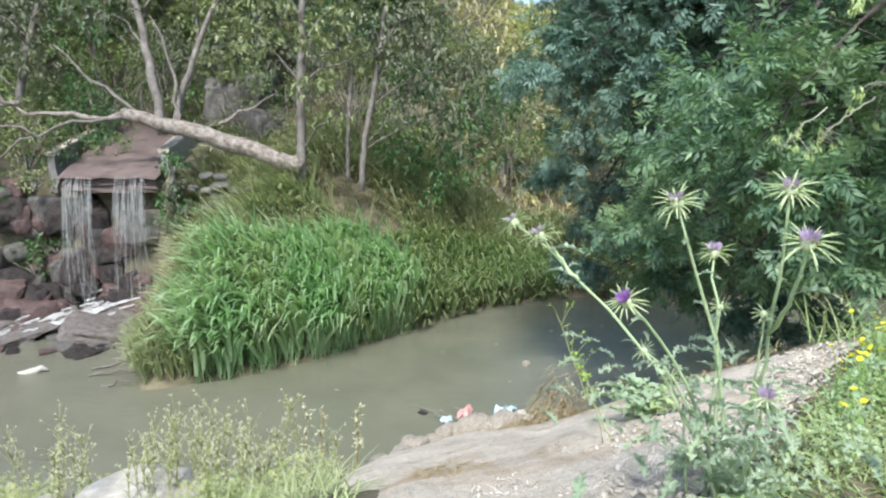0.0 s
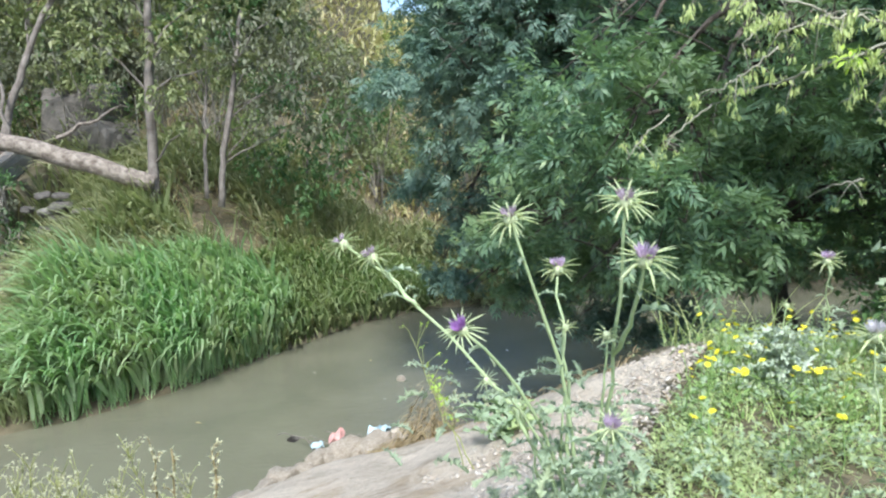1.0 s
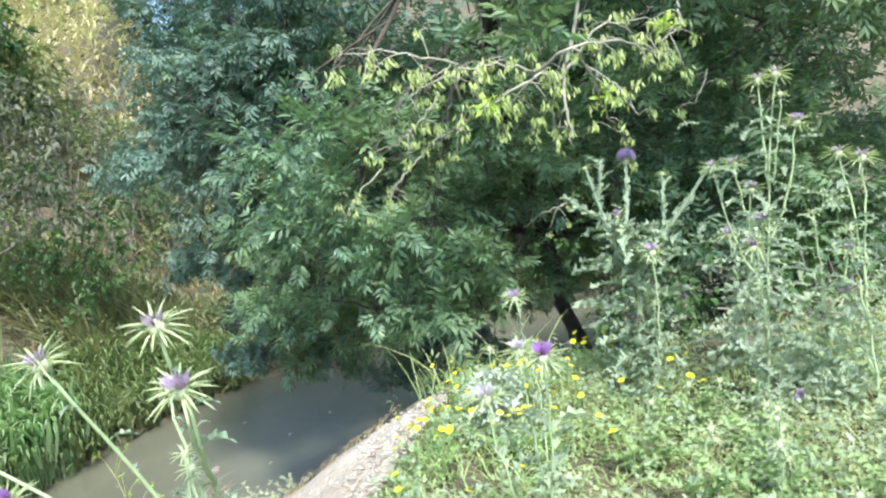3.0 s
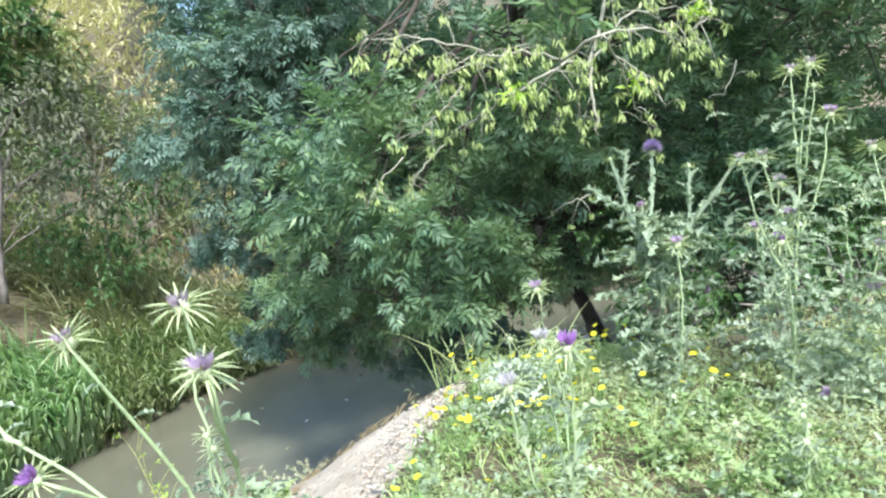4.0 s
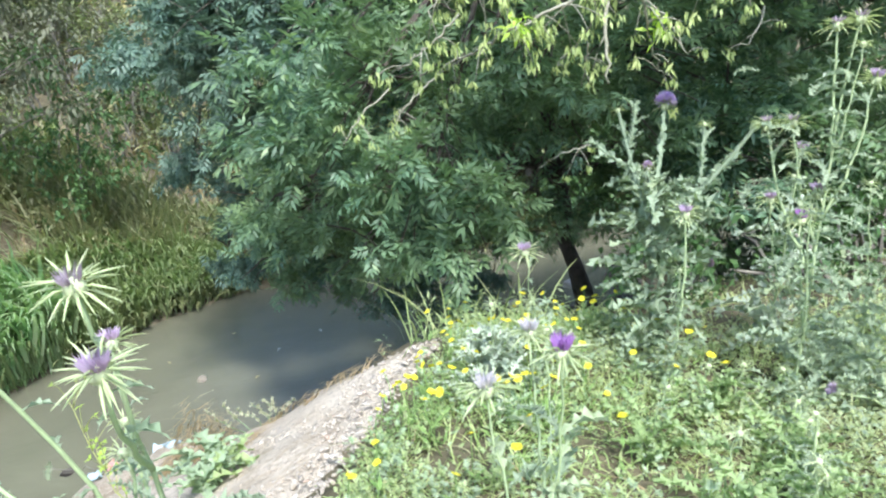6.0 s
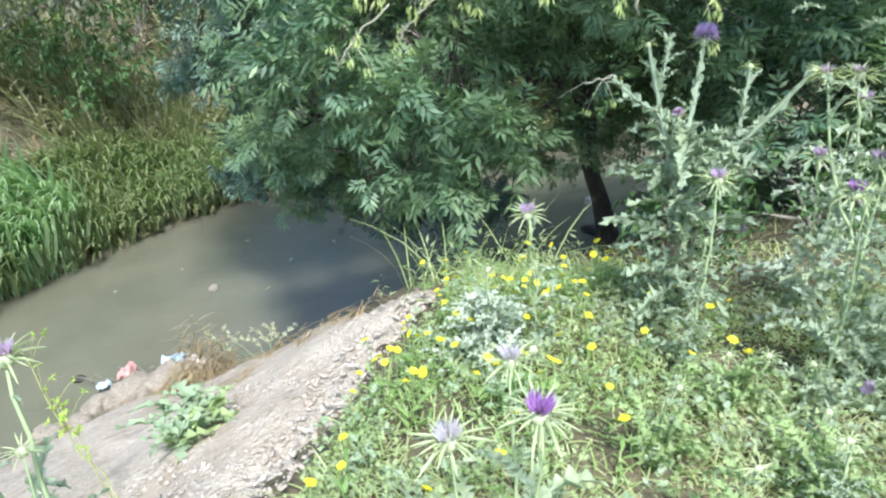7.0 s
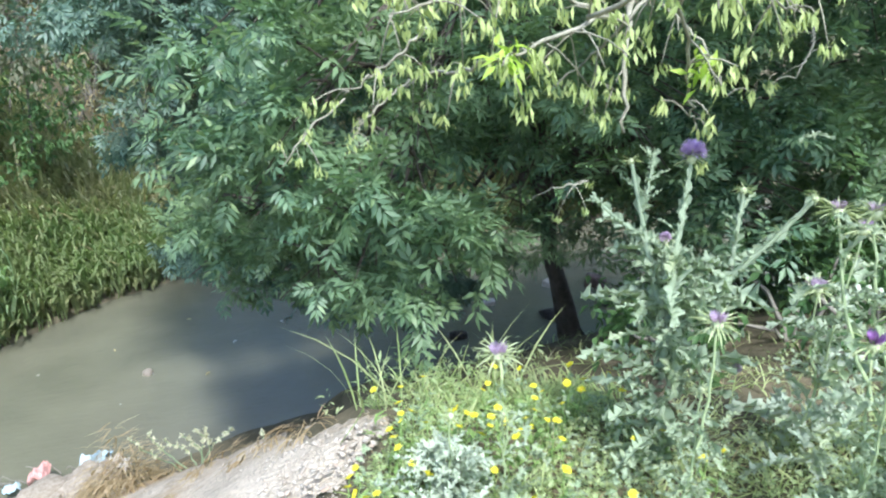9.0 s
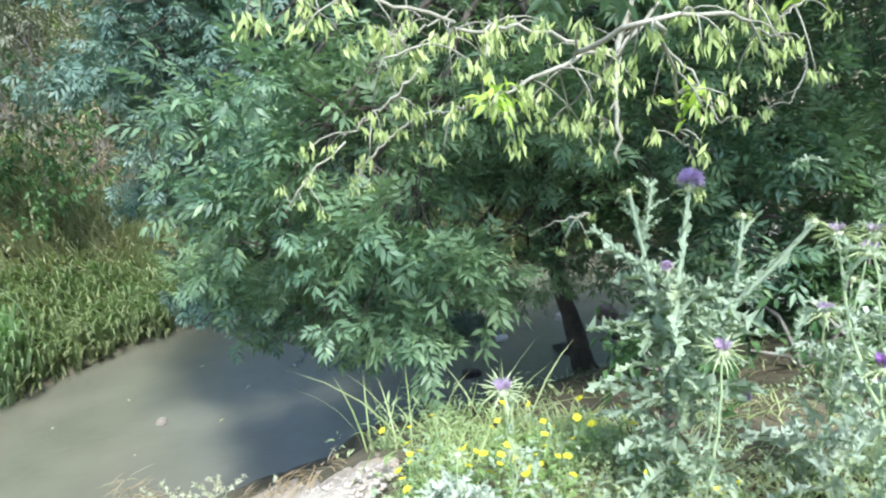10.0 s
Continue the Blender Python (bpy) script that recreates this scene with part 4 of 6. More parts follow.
rock(-5.35, 9.0, -0.02, 0.62, M_bar, "brown gravel mound under the falls", 533, 0.45, "gravel_bar", "gravel bars below the falls")
RUN = np.array([(-4.75, 9.0, 0.36), (-5.15, 8.78, 0.27), (-5.55, 8.50, 0.14), (-5.85, 8.30, 0.09), (-6.05, 8.0, 0.07), (-6.5, 7.75, 0.06)])
for n in range(110):
    main = n < 12
    k0 = r.uniform(0, 0.35) if main else r.rand()
    k1 = min(1.0, k0 + (r.uniform(0.3, 0.8) if main else r.uniform(0.03, 0.12)))
    kk = np.linspace(k0, k1, 26) * 5
    line = np.column_stack([np.interp(kk, range(6), RUN[:, i]) for i in range(3)])
    off = r.normal(0, 0.035 if main else 0.28, 2)
    line[:, 0] += off[0] - (0 if main else 0.25) + np.cumsum(r.normal(0, 0.007, 26))
    line[:, 1] += off[1] + np.cumsum(r.normal(0, 0.007, 26))
    t = unit(np.gradient(line, axis=0))
    w = (0.009 if main else 0.004) * (0.05 + 1.6 * r.rand(26) ** 2) * np.sin(np.linspace(0.2, 3.0, 26))
    side = np.column_stack([-t[:, 1], t[:, 0], np.zeros(26)]) * w[:, None]
    line[:, 2] += 0.012 * r.rand(26) - (0 if main else 0.02)
    low = np.array((0, 0, -0.02))
    v = np.stack([line - side + low, line - 0.5 * side, line + 0.5 * side, line + side + low], 1).reshape(-1, 3)
    k = np.arange(25)[:, None] * 4
    s.add(v, np.vstack([k + q for q in ([0, 1, 5], [0, 5, 4], [1, 2, 6], [1, 6, 5], [2, 3, 7], [2, 7, 6])]))
tagged(part("foam", s.mesh("foam"), M_foam), "white foam streaks running over the stones", "foam", kind="stuff")

# things afloat and stones in the shallows
ob = part("driftwood", Shape().tube(curve((-5.05, 6.75, 0.015), (-4.75, 6.85, 0.02), (0, 0, 0.01), 6, 0.01, 2), [0.01, 0.04, 0.05, 0.012], 7).mesh("driftwood"), M_rock)
tagged(ob, "pale piece of driftwood afloat in the creek", "driftwood")
for n, (x, y, dx, dy) in enumerate([(-4.2, 6.75, 0.55, 0.12), (-4.3, 6.95, 0.6, 0.35), (-3.9, 6.5, 0.35, 0.02), (-5.3, 6.3, 0.4, 0.05)]):
    ob = part("twig", Shape().tube(curve((x, y, 0.01), (x + dx, y + dy, 0.03 + 0.05 * (n == 1)), (0, 0, 0.02), 8, 0.015, n), [0.012, 0.01, 0.004], 5).mesh("twig"), M_greybark)
    tagged(ob, "dead grey twig lying in the shallow water", "twig", "twigs in the creek")
for n, (x, y) in enumerate([(0.62, 7.55), (0.95, 8.9), (1.42, 8.1), (0.2, 8.3), (1.6, 9.2), (0.7, 9.6), (-0.4, 7.9), (1.15, 7.4), (1.9, 8.5), (-1.4, 6.6), (0.4, 7.0), (1.75, 7.7)]):
    ob = part("floating_leaf", raw_mesh("floating_leaf", *leaf_form(0.5, 0.5, 0.1)), M_dry if n % 2 else M_rock)
    ob.matrix_basis = pose(x, y, 0.012, 0, 0, 70 * n) @ Matrix.Scale(0.05 + 0.03 * math.sin(n), 4)
    tagged(ob, "dry leaf drifting on the muddy water", "leaf", "leaves afloat on the creek")
rock(-0.40, 6.16, -0.015, 0.06, M_darkrock, "dark wet stone breaking the water by the litter", 208, 0.5, "stone", "stones in the shallows")
for n, (x, y, rad, mat, label) in enumerate([(5.85, 8.36, 0.2, M_redrock, "reddish stone standing in the shallows"), (5.31, 8.46, 0.13, M_rock, "pale stone standing in the shallows"), (4.31, 8.16, 0.07, M_rock, "small pale stone in the shallows"),
                                             (0.58, 7.58, 0.045, M_concrete, "small grey stone breaking the water"), (4.86, 7.52, 0.16, M_darkrock, "dark stone in the shaded shallows"), (3.63, 7.35, 0.1, M_darkrock, "dark stone in the shaded shallows"),
                                             (5.58, 7.65, 0.15, M_darkrock, "dark stone in the shaded shallows"), (3.39, 7.88, 0.06, M_rock, "small pale stone in the shallows")]):
    rock(x, y, 0.02, rad, mat, label, 200 + n, 0.45, "stone", "stones in the shallows")

# ---- near bank: stones, straw, litter ----
r = np.random.RandomState(71)
kerb = thing("kerb", -0.2, 5.2, 0.0, "broken pale stone kerb along the water's edge", "kerb", kind="structure")
for n, k in enumerate(np.linspace(0, 1, 13)):
    x = -0.88 + 1.32 * k
    y = float(np.interp(x, [-0.9, -0.66, -0.40, -0.1, 0.45], [4.05, 4.52, 5.06, 5.40, 5.72])) + 0.02 * math.sin(5 * n)
    turn = math.degrees(math.atan2(0.9, 0.85 if x > -0.3 else 0.45))
    m = pose(x + 0.2, y - 5.2, 0.12 + 0.02 * math.sin(3 * n), 6 * math.sin(n), 5 * math.cos(2 * n), turn) @ Matrix.Diagonal((0.13 + 0.03 * math.sin(7 * n), 0.10 + 0.02 * math.cos(4 * n), 0.12, 1))
    part("stone", rock_mesh(700 + n, 0.85, 3, 0.5), M_kerb, kerb, "", n % 3 == 0, m)
rock(-1.76, 3.66, 0.415, 0.35, M_rock, "large whitish limestone block among the weeds", 301, 0.55, "limestone_block", "pale blocks on the near bank")
rock(-2.3, 3.5, 0.42, 0.16, M_rock, "whitish limestone block among the weeds", 303, 0.6, "limestone_block", "pale blocks on the near bank")
rock(-1.55, 3.62, 0.42, 0.13, M_rock, "small whitish limestone block among the weeds", 305, 0.6, "limestone_block", "pale blocks on the near bank")
rock(1.02, 4.86, 0.42, 0.16, M_concrete, "broken grey stone at the edge of the slab", 307, 0.6, "stone", "pale blocks on the near bank")


# straw washed up on the slab
M_straw = foliage("straw", [(0.0, (0.34, 0.24, 0.14)), (0.6, (0.56, 0.43, 0.27)), (1.0, (0.78, 0.68, 0.50))], 0.7, 0.42, 0.2, (0.48, 0.37, 0.23))


def straw_heap(x, y, size, tall, count, label, seed, lean=(0, 0), long=0.06):
    r = np.random.RandomState(seed)
    s = Shape()
    a = r.rand(count) * 6.283
    d = size * r.rand(count) ** 0.6
    px, py = x + d * np.cos(a), y + d * np.sin(a)
    pos = np.column_stack([px, py, apron_z(px, py) + tall * r.rand(count) * (1 - d / size * 0.8)])
    along = unit(np.column_stack([np.cos(a) + r.normal(0, 0.8, count) + lean[0], np.sin(a) + r.normal(0, 0.8, count) + lean[1], np.zeros(count)]))
    along[:, 2] = (apron_z(px + 0.1 * along[:, 0], py + 0.1 * along[:, 1]) - apron_z(px, py)) / 0.1 + r.normal(0.1, 0.25, count)
    for b in (0.1, 0.25, 0.45):
        k = r.rand(count) < 0.34
        s.many(blade_form(b, 4), placed(pos[k], along[k], (0.1, 0.2, 1), long * (0.7 + r.rand(k.sum())), 0.004 + 0.003 * r.rand(k.sum())))
    ob = part("straw_heap", s.mesh("straw_heap"), M_straw)
    return tagged(ob, label, "straw", "straw on the slab", "stuff")


straw_heap(0.74, 4.70, 0.19, 0.46, 1100, "tangled heap of golden dry straw on the slab", 1, (-0.4, 0.3), 0.09)
straw_heap(0.51, 5.22, 0.20, 0.10, 620, "golden dry straw washed up at the slab's edge", 2)
straw_heap(1.24, 3.83, 0.15, 0.03, 110, "flattened brown straw on the slab", 3)
straw_heap(1.46, 3.45, 0.12, 0.03, 90, "brown straw caught at the slab's edge", 4)
straw_heap(0.96, 3.46, 0.20, 0.02, 130, "thin scatter of dry straw on the slab", 5)
straw_heap(0.21, 2.54, 0.14, 0.04, 200, "thin scatter of yellow straw on the slab", 6)
straw_heap(1.62, 3.25, 0.07, 0.02, 40, "brown straw under the slab's upper corner", 7)
straw_heap(1.02, 4.60, 0.09, 0.04, 70, "brown straw at the slab's edge", 8)


def crumpled(name, x, y, z, sx, sy, sz, material, label, category, seed):
    """A torn, creased sheet of thin plastic with a ragged outline."""
    b = bmesh.new()
    bmesh.ops.create_grid(b, x_segments=26, y_segments=26, size=1)
    torn = [f for f in b.faces if f.calc_center_median().length > 0.75 + 0.45 * noise.noise(f.calc_center_median() * 2.2 + Vector((3 * seed, 0, 0)))]
    bmesh.ops.delete(b, geom=torn, context="FACES")
    for v in b.verts:
        c = v.co.copy()
        fold = abs(noise.noise(c * 1.6 + Vector((seed, 0, 0)))) + 0.6 * abs(noise.noise(c * 3.4 + Vector((0, seed, 0)))) + 0.3 * noise.noise(c * 7 + Vector((0, 0, seed)))
        v.co += Vector((0.25 * noise.noise(c * 2 + Vector((0, 9, seed))), 0.25 * noise.noise(c * 2 + Vector((5, 0, seed))), 1.7 * fold - 0.9 * c.length_squared))
    back = bmesh.ops.extrude_face_region(b, geom=list(b.faces))
    bmesh.ops.translate(b, verts=[g for g in back["geom"] if isinstance(g, bmesh.types.BMVert)], vec=(0, 0, -0.03))
    bmesh.ops.recalc_face_normals(b, faces=list(b.faces))
    ob = part(name, b, material, None, "", False)
    ob.matrix_basis = pose(x, y, z, 0, 0, 25 * seed) @ Matrix.Diagonal((sx, sy, sz, 1))
    return tagged(ob, label, category)


M_blue = solid("blue_plastic", (0.34, 0.50, 0.60), (0.62, 0.74, 0.78), 9.0, 0.35, 0.3, 0.01, 0.5)
M_redplastic = solid("red_plastic", (0.58, 0.20, 0.18), (0.72, 0.52, 0.47), 14.0, 0.4, 0.3, 0.01, 0.5)
M_whiteplastic = solid("white_plastic", (0.45, 0.40, 0.34), (0.70, 0.66, 0.58), 7.0, 0.4, 0.3, 0.01, 0.5)
crumpled("plastic_bag", 0.37, 5.93, 0.12, 0.17, 0.11, 0.07, M_blue, "crumpled pale blue plastic bag at the water's edge", "bag", 2)
crumpled("plastic_bag", 0.55, 5.79, 0.15, 0.12, 0.09, 0.05, M_whiteplastic, "crumpled whitish plastic bag on the straw", "bag", 5)
crumpled("wrapper", 0.01, 5.95, 0.10, 0.13, 0.08, 0.05, M_redplastic, "crumpled red plastic wrapper at the water's edge", "wrapper", 3)
crumpled("wrapper", -0.16, 5.86, 0.07, 0.08, 0.06, 0.03, M_blue, "torn pale blue wrapper at the water's edge", "wrapper", 7)
for n in range(7):
    x, y = -0.23 + 0.09 * n, 5.95 + 0.03 * math.sin(5 * n)
    ob = part("twig", Shape().tube(curve((x, y, 0.05), (x - 0.3 + 0.05 * n, y + 0.12 - 0.05 * (n % 3), 0.09), (0, 0, 0.03), 6, 0.01, n), [0.006, 0.003], 4).mesh("twig"), M_twig)
    tagged(ob, "dead twig washed up with the litter", "twig", "twigs in the litter")

# ---- meadow on the near bank ----
EDGE = ((0.45, 0.95), (1.9, 2.93))


def off_slab(x, y):
    lo = np.interp(y, [0.95, 2.9, 4.1, 4.75], [0.5, -0.3, -0.68, -0.58])
    hi = np.interp(y, [0.95, 2.93, 3.7, 4.75, 5.75], [0.45, 1.9, 1.5, 1.05, 0.55])
    return (x < lo) | (x > hi) | (y < 0.9)


def on_meadow(x, y):
    """Right of the slab's upper edge, and on the bank's shoulder beyond its corner."""
    (ax, ay), (bx, by) = EDGE
    side = ((bx - ax) * (y - ay) - (by - ay) * (x - ax)) / math.hypot(bx - ax, by - ay)
    return np.where(x < 1.9, side < -0.02 - 0.03 * np.sin(9 * x + 5 * y), True)


def meadow_points(n, x0, x1, y0, y1, seed):
    r = np.random.RandomState(seed)
    n = int(n * 1.7)
    x, y = r.uniform(x0 - 1.4, x1 + 1.4, n), r.uniform(y0 - 1.6, y1, n)
    away = np.hypot(np.maximum(np.maximum(x0 - x, x - x1), 0), np.maximum(y0 - y, 0))
    k = on_meadow(x, y) & off_slab(x, y) & (r.rand(n) < (1 - away / 1.6) ** 2 * (away < 1.6) + 0.25 * np.sin(3 * x) * np.sin(4 * y) * (away > 0))
    bare = (np.hypot((x - 2.02) / 0.10, (y - 1.95) / 0.16) < 1) | (np.hypot((x - 1.72) / 0.13, (y - 1.75) / 0.13) < 1) | (np.sin(7.3 * x + 2) * np.sin(6.1 * y + 1) > 0.6)
    k &= ~bare | (r.rand(n) < 0.25)
    k &= ~((x > 2.55) & (y > 2.45)) | (r.rand(n) < 0.12)
    return np.column_stack([x, y])[k]


s = Shape()
blades(s, meadow_points(44000, 0.4, 4.0, 0.6, 3.05, 1), 0.07, 0.0045, (0.3, 0.7, 1.1), 0.8, 2)
blades(s, meadow_points(900, 0.4, 4.6, 0.5, 3.0, 3), 0.12, 0.005, (0.3, 0.8), 0.5, 4)
tagged(part("meadow_grass", s.mesh("meadow_grass"), M_grass), "short bright green grass on the near bank", "grass", kind="stuff")


def herbs(name, pts, leaf, tall, material, label, seed, per=7, width=0.4, form=None):
    """Low broad-leaved herbs: a spray of small leaves on each stalk."""
    r = np.random.RandomState(seed)
    base = np.column_stack([pts, ground_z(pts[:, 0], pts[:, 1])])
    pos = np.repeat(base, per, 0)
    h = np.repeat(tall * (0.4 + 0.8 * r.rand(len(pts))), per) * r.rand(len(pos))
    a = r.rand(len(pos)) * 6.283
    pos = pos + np.column_stack([np.cos(a) * 0.01, np.sin(a) * 0.01, h])
    along = np.column_stack([np.cos(a), np.sin(a), r.normal(0.45, 0.4, len(pos))])
    up = np.array([0, 0, 1.0]) + r.normal(0, 0.3, along.shape)
    s = Shape().many(form or small_leaf(width * 1.15, 0.3, 0.2), placed(pos, along, up, leaf * (0.5 + 0.9 * r.rand(len(pos)))))
    return tagged(part(name, s.mesh(name), material), label, "herbs", kind="stuff")


def lacy_leaf(pairs=3):
    """A deeply cut leaf, one unit long: pointed lobes in pairs along a narrow blade."""
    v, f = [(-0.04, 0, 0), (0.04, 0, 0), (0, 1, -0.22)], [(0, 1, 2)]
    for i in range(pairs):
        y = 0.2 + 0.6 * i / pairs
        w = 0.34 - 0.05 * i
        for side in (-1, 1):
            n = len(v)
            v += [(0, y, -0.2 * y * y), (side * w, y + 0.22, 0.06 - 0.2 * y * y), (0, y + 0.2, -0.2 * y * y)]
            f.append((n, n + 1, n + 2) if side > 0 else (n, n + 2, n + 1))
    return np.array(v, float), np.array(f)


M_grey = foliage("grey_green_leaf", [(0.0, (0.20, 0.31, 0.15)), (0.6, (0.33, 0.44, 0.25)), (1.0, (0.50, 0.58, 0.40))], 0.5, 0.3, 0.4)
HERE = np.array((0.8, 1.0))


# rough grass over the rest of the near bank, thinning out away from the slab
q = HERE + r.normal(0, 1, (42000, 2)) * np.array((4.5, 2.6))
q = q[(q[:, 1] < np.interp(q[:, 0], NEAR_X, NEAR_Y) - 0.08) & off_slab(q[:, 0], q[:, 1]) & ((q[:, 0] < 0.4) | (q[:, 1] < 2.95) | (q[:, 0] > 2.9))]
s = Shape()
blades(s, q[::2], 0.085, 0.006, (0.3, 0.7, 1.1), 0.8, 71)
tagged(part("rough_grass", s.mesh("rough_grass"), M_grass), "rough green grass over the top of the near bank", "grass", kind="stuff")
s = Shape()
blades(s, q[1::6], 0.12, 0.005, (0.4, 0.9, 1.3), 1.0, 73)
tagged(part("rough_straw", s.mesh("rough_straw"), M_halfdry), "half-dry grass scattered over the near bank", "grass", kind="stuff")
herbs("meadow_herbs", meadow_points(15000, 0.8, 3.1, 1.0, 3.05, 5), 0.018, 0.09, M_herb, "low lacy-leaved green herbs on the near bank", 6, 7, 0.34, lacy_leaf(3))
herbs("grey_herbs", meadow_points(2400, 1.4, 4.0, 1.0, 2.9, 7), 0.026, 0.12, M_grey, "grey-green feathery herbs on the near bank", 8, 9, 0.22, lacy_leaf(4))
s = Shape()
blades(s, meadow_points(2600, 0.4, 4.2, 0.5, 3.05, 9), 0.08, 0.005, (0.4, 0.9, 1.3), 1.2, 10)
blades(s, meadow_points(300, 2.5, 4.0, 1.3, 2.4, 11), 0.12, 0.007, (0.8, 1.3), 1.6, 12)
tagged(part("withered_grass", s.mesh("withered_grass"), M_straw), "withered brown grass between the herbs", "grass", kind="stuff")

# fringe of tall grass along the bank's shoulder
s = Shape()
p = np.column_stack([r.uniform(1.75, 2.65, 900), r.uniform(2.85, 3.3, 900)])
p = p[(p[:, 0] > 1.98) & (r.rand(900) < 0.75)]
blades(s, p, 0.11, 0.007, (0.3, 0.6, 1.0), 0.9, 13)
blades(s, np.column_stack([r.uniform(1.78, 2.6, 40), r.uniform(3.05, 3.4, 40)]), 0.34, 0.007, (0.15, 0.5), 0.8, 14)
tagged(part("fringe_grass", s.mesh("fringe_grass"), M_grass), "tall green grass along the shoulder of the bank", "grass", kind="stuff")
p = np.column_stack([r.uniform(1.7, 2.5, 90), r.uniform(3.1, 3.7, 90)])
p = p[p[:, 1] > 3.05 + 1.4 * np.maximum(0, 1.85 - p[:, 0])]
herbs("fringe_herbs", p, 0.034, 0.18, M_herb, "leafy green weeds hanging over the bank beside the slab", 15, 12, 0.22)


def stalk(name, base, tip, material, label, seed, seeds=16, size=0.012, head=None, thin=0.003, category="weed", group="weeds on the bank", spread=0.3):
    """A thin weed: a stem with side twigs, each with small seed heads or flowers."""
    r = np.random.RandomState(seed)
    base, tip = np.asarray(base, float), np.asarray(tip, float)
    root = thing(name, *base, label, category, group)
    line = curve((0, 0, -0.02), tip - base, (r.normal(0, 0.03), r.normal(0, 0.03), 0), 9, 0.006, seed)
    s, twigs = Shape().tube(line, [thin, thin * 0.5], 4), Shape()
    pos = []
    for q in range(seeds):
        a = line[r.randint(4, 9)]
        e = a + np.array((r.normal(0, 0.35), r.normal(0, 0.35), 0.5 + 0.4 * r.rand())) * np.linalg.norm(tip - base) * spread * r.rand()
        twigs.tube(curve(a, e, (0, 0, 0.01), 4), [thin * 0.5, thin * 0.3], 3)
        pos.append(e)
    part("stem", s.mesh("stem"), material, root)
    tagged(part("side_twig", twigs.mesh("side_twig"), material, root), kind="stuff")
    pos = np.array(pos)
    n = 5
    d = unit(r.normal(size=(len(pos) * n, 3)))
    tagged(part("seed_head", Shape().many(small_leaf(0.5, 0.3, 0.0), placed(np.repeat(pos, n, 0), d, (0.1, 0, 1), size * (0.6 + 0.8 * r.rand(len(d))))).mesh("seed_head"), head or material, root), kind="stuff")
    return root


M_cream = foliage("cream_flower", [(0.0, (0.45, 0.44, 0.28)), (1.0, (0.70, 0.69, 0.52))], 0.6, 0.3, 0.2, (0.6, 0.58, 0.40))
M_weedleaf = foliage("weed_leaf", [(0.0, (0.26, 0.36, 0.12)), (0.6, (0.42, 0.50, 0.19)), (1.0, (0.60, 0.60, 0.30))], 0.5, 0.4, 0.3)
M_weedstem = foliage("weed_stem", [(0.0, (0.34, 0.38, 0.12)), (1.0, (0.56, 0.56, 0.24))], 0.6, 0.3, 0.3, (0.42, 0.44, 0.17))
for n in range(66):
    x = r.uniform(-3.6, -0.75) if n < 40 else r.uniform(-1.75, -0.75)
    y = np.interp(x, NEAR_X, NEAR_Y) - r.uniform(0.15, 1.1)
    z = float(ground_z(x, y))
    h = r.uniform(0.3, 0.62)
    stalk("flowering_weed", (x, y, z), (x + r.normal(0, 0.08), y + r.normal(0, 0.08), z + h), M_weedstem, "thin yellow-green weed with cream seed heads by the water", 400 + n, 30, 0.013, M_cream, 0.0035)
for n, (x, y, h) in enumerate([(-0.98, 4.3, 0.78), (-0.88, 4.35, 0.72), (-0.68, 4.5, 0.55)]):
    stalk("flowering_weed", (x, y, float(ground_z(x, y))), (x + 0.03, y, float(ground_z(x, y)) + h), M_dry, "tall dry weed with pale seed heads by the slab", 460 + n, 18, 0.028, M_cream, 0.009, spread=0.14)
s = Shape()
p = np.column_stack([r.uniform(-4.4, 0.1, 4600), r.uniform(2.3, 4.7, 4600)])
p = p[(p[:, 1] < np.interp(p[:, 0], NEAR_X, NEAR_Y) - 0.03) & (p[:, 0] < np.interp(p[:, 1], [0.95, 2.9, 4.1, 4.75], [0.5, -0.3, -0.68, -0.58]))]
p = p[(np.abs(p[:, 0] + 1.75) > 0.4) | (p[:, 1] > 3.9)]
blades(s, p, 0.22, 0.006, (0.3, 0.7, 1.1), 0.7, 31)
tagged(part("bank_weeds", s.mesh("bank_weeds"), M_halfdry), "yellow-green grass and weeds on the lower near bank", "grass", kind="stuff")
p = np.column_stack([r.uniform(-3.2, -0.7, 1100), r.uniform(3.2, 4.4, 1100)])
p = p[(p[:, 1] < np.interp(p[:, 0], NEAR_X, NEAR_Y) - 0.05) & off_slab(p[:, 0], p[:, 1]) & (np.sin(5 * p[:, 0]) * np.sin(6 * p[:, 1] + 1) > -0.45) & ((np.abs(p[:, 0] + 1.75) > 0.42) | (p[:, 1] > 3.9))]
herbs("bank_herbs", p, 0.05, 0.26, M_weedleaf, "leafy yellow-green weeds on the lower near bank", 33, 9, 0.3, lacy_leaf(2))
for n in range(9):
    x, y = 1.10 + 0.03 * r.normal() + 0.02 * n, 4.56 + 0.05 * r.normal()
    z = float(ground_z(x, y))
    stalk("white_flower", (x, y, z), (x - 0.26 + 0.06 * n, y + 0.05, z + 0.13 + 0.08 * r.rand()), M_grey, "small weed with white flower spikes at the slab's edge", 480 + n, 14, 0.02, M_cream, 0.004, "wildflower", "white flowers by the slab", 0.07)
for n, (x, y, tip) in enumerate([(0.83, 2.46, (0.62, 2.66, 1.96)), (0.80, 2.52, (0.70, 2.60, 1.80))]):
    stalk("flowering_weed", (x, y, float(apron_z(x, y))), tip, M_weedstem, "thin twiggy weed with small yellow flowers on the slab", 500 + n, 14, 0.014, M_young, 0.0025, spread=0.3)

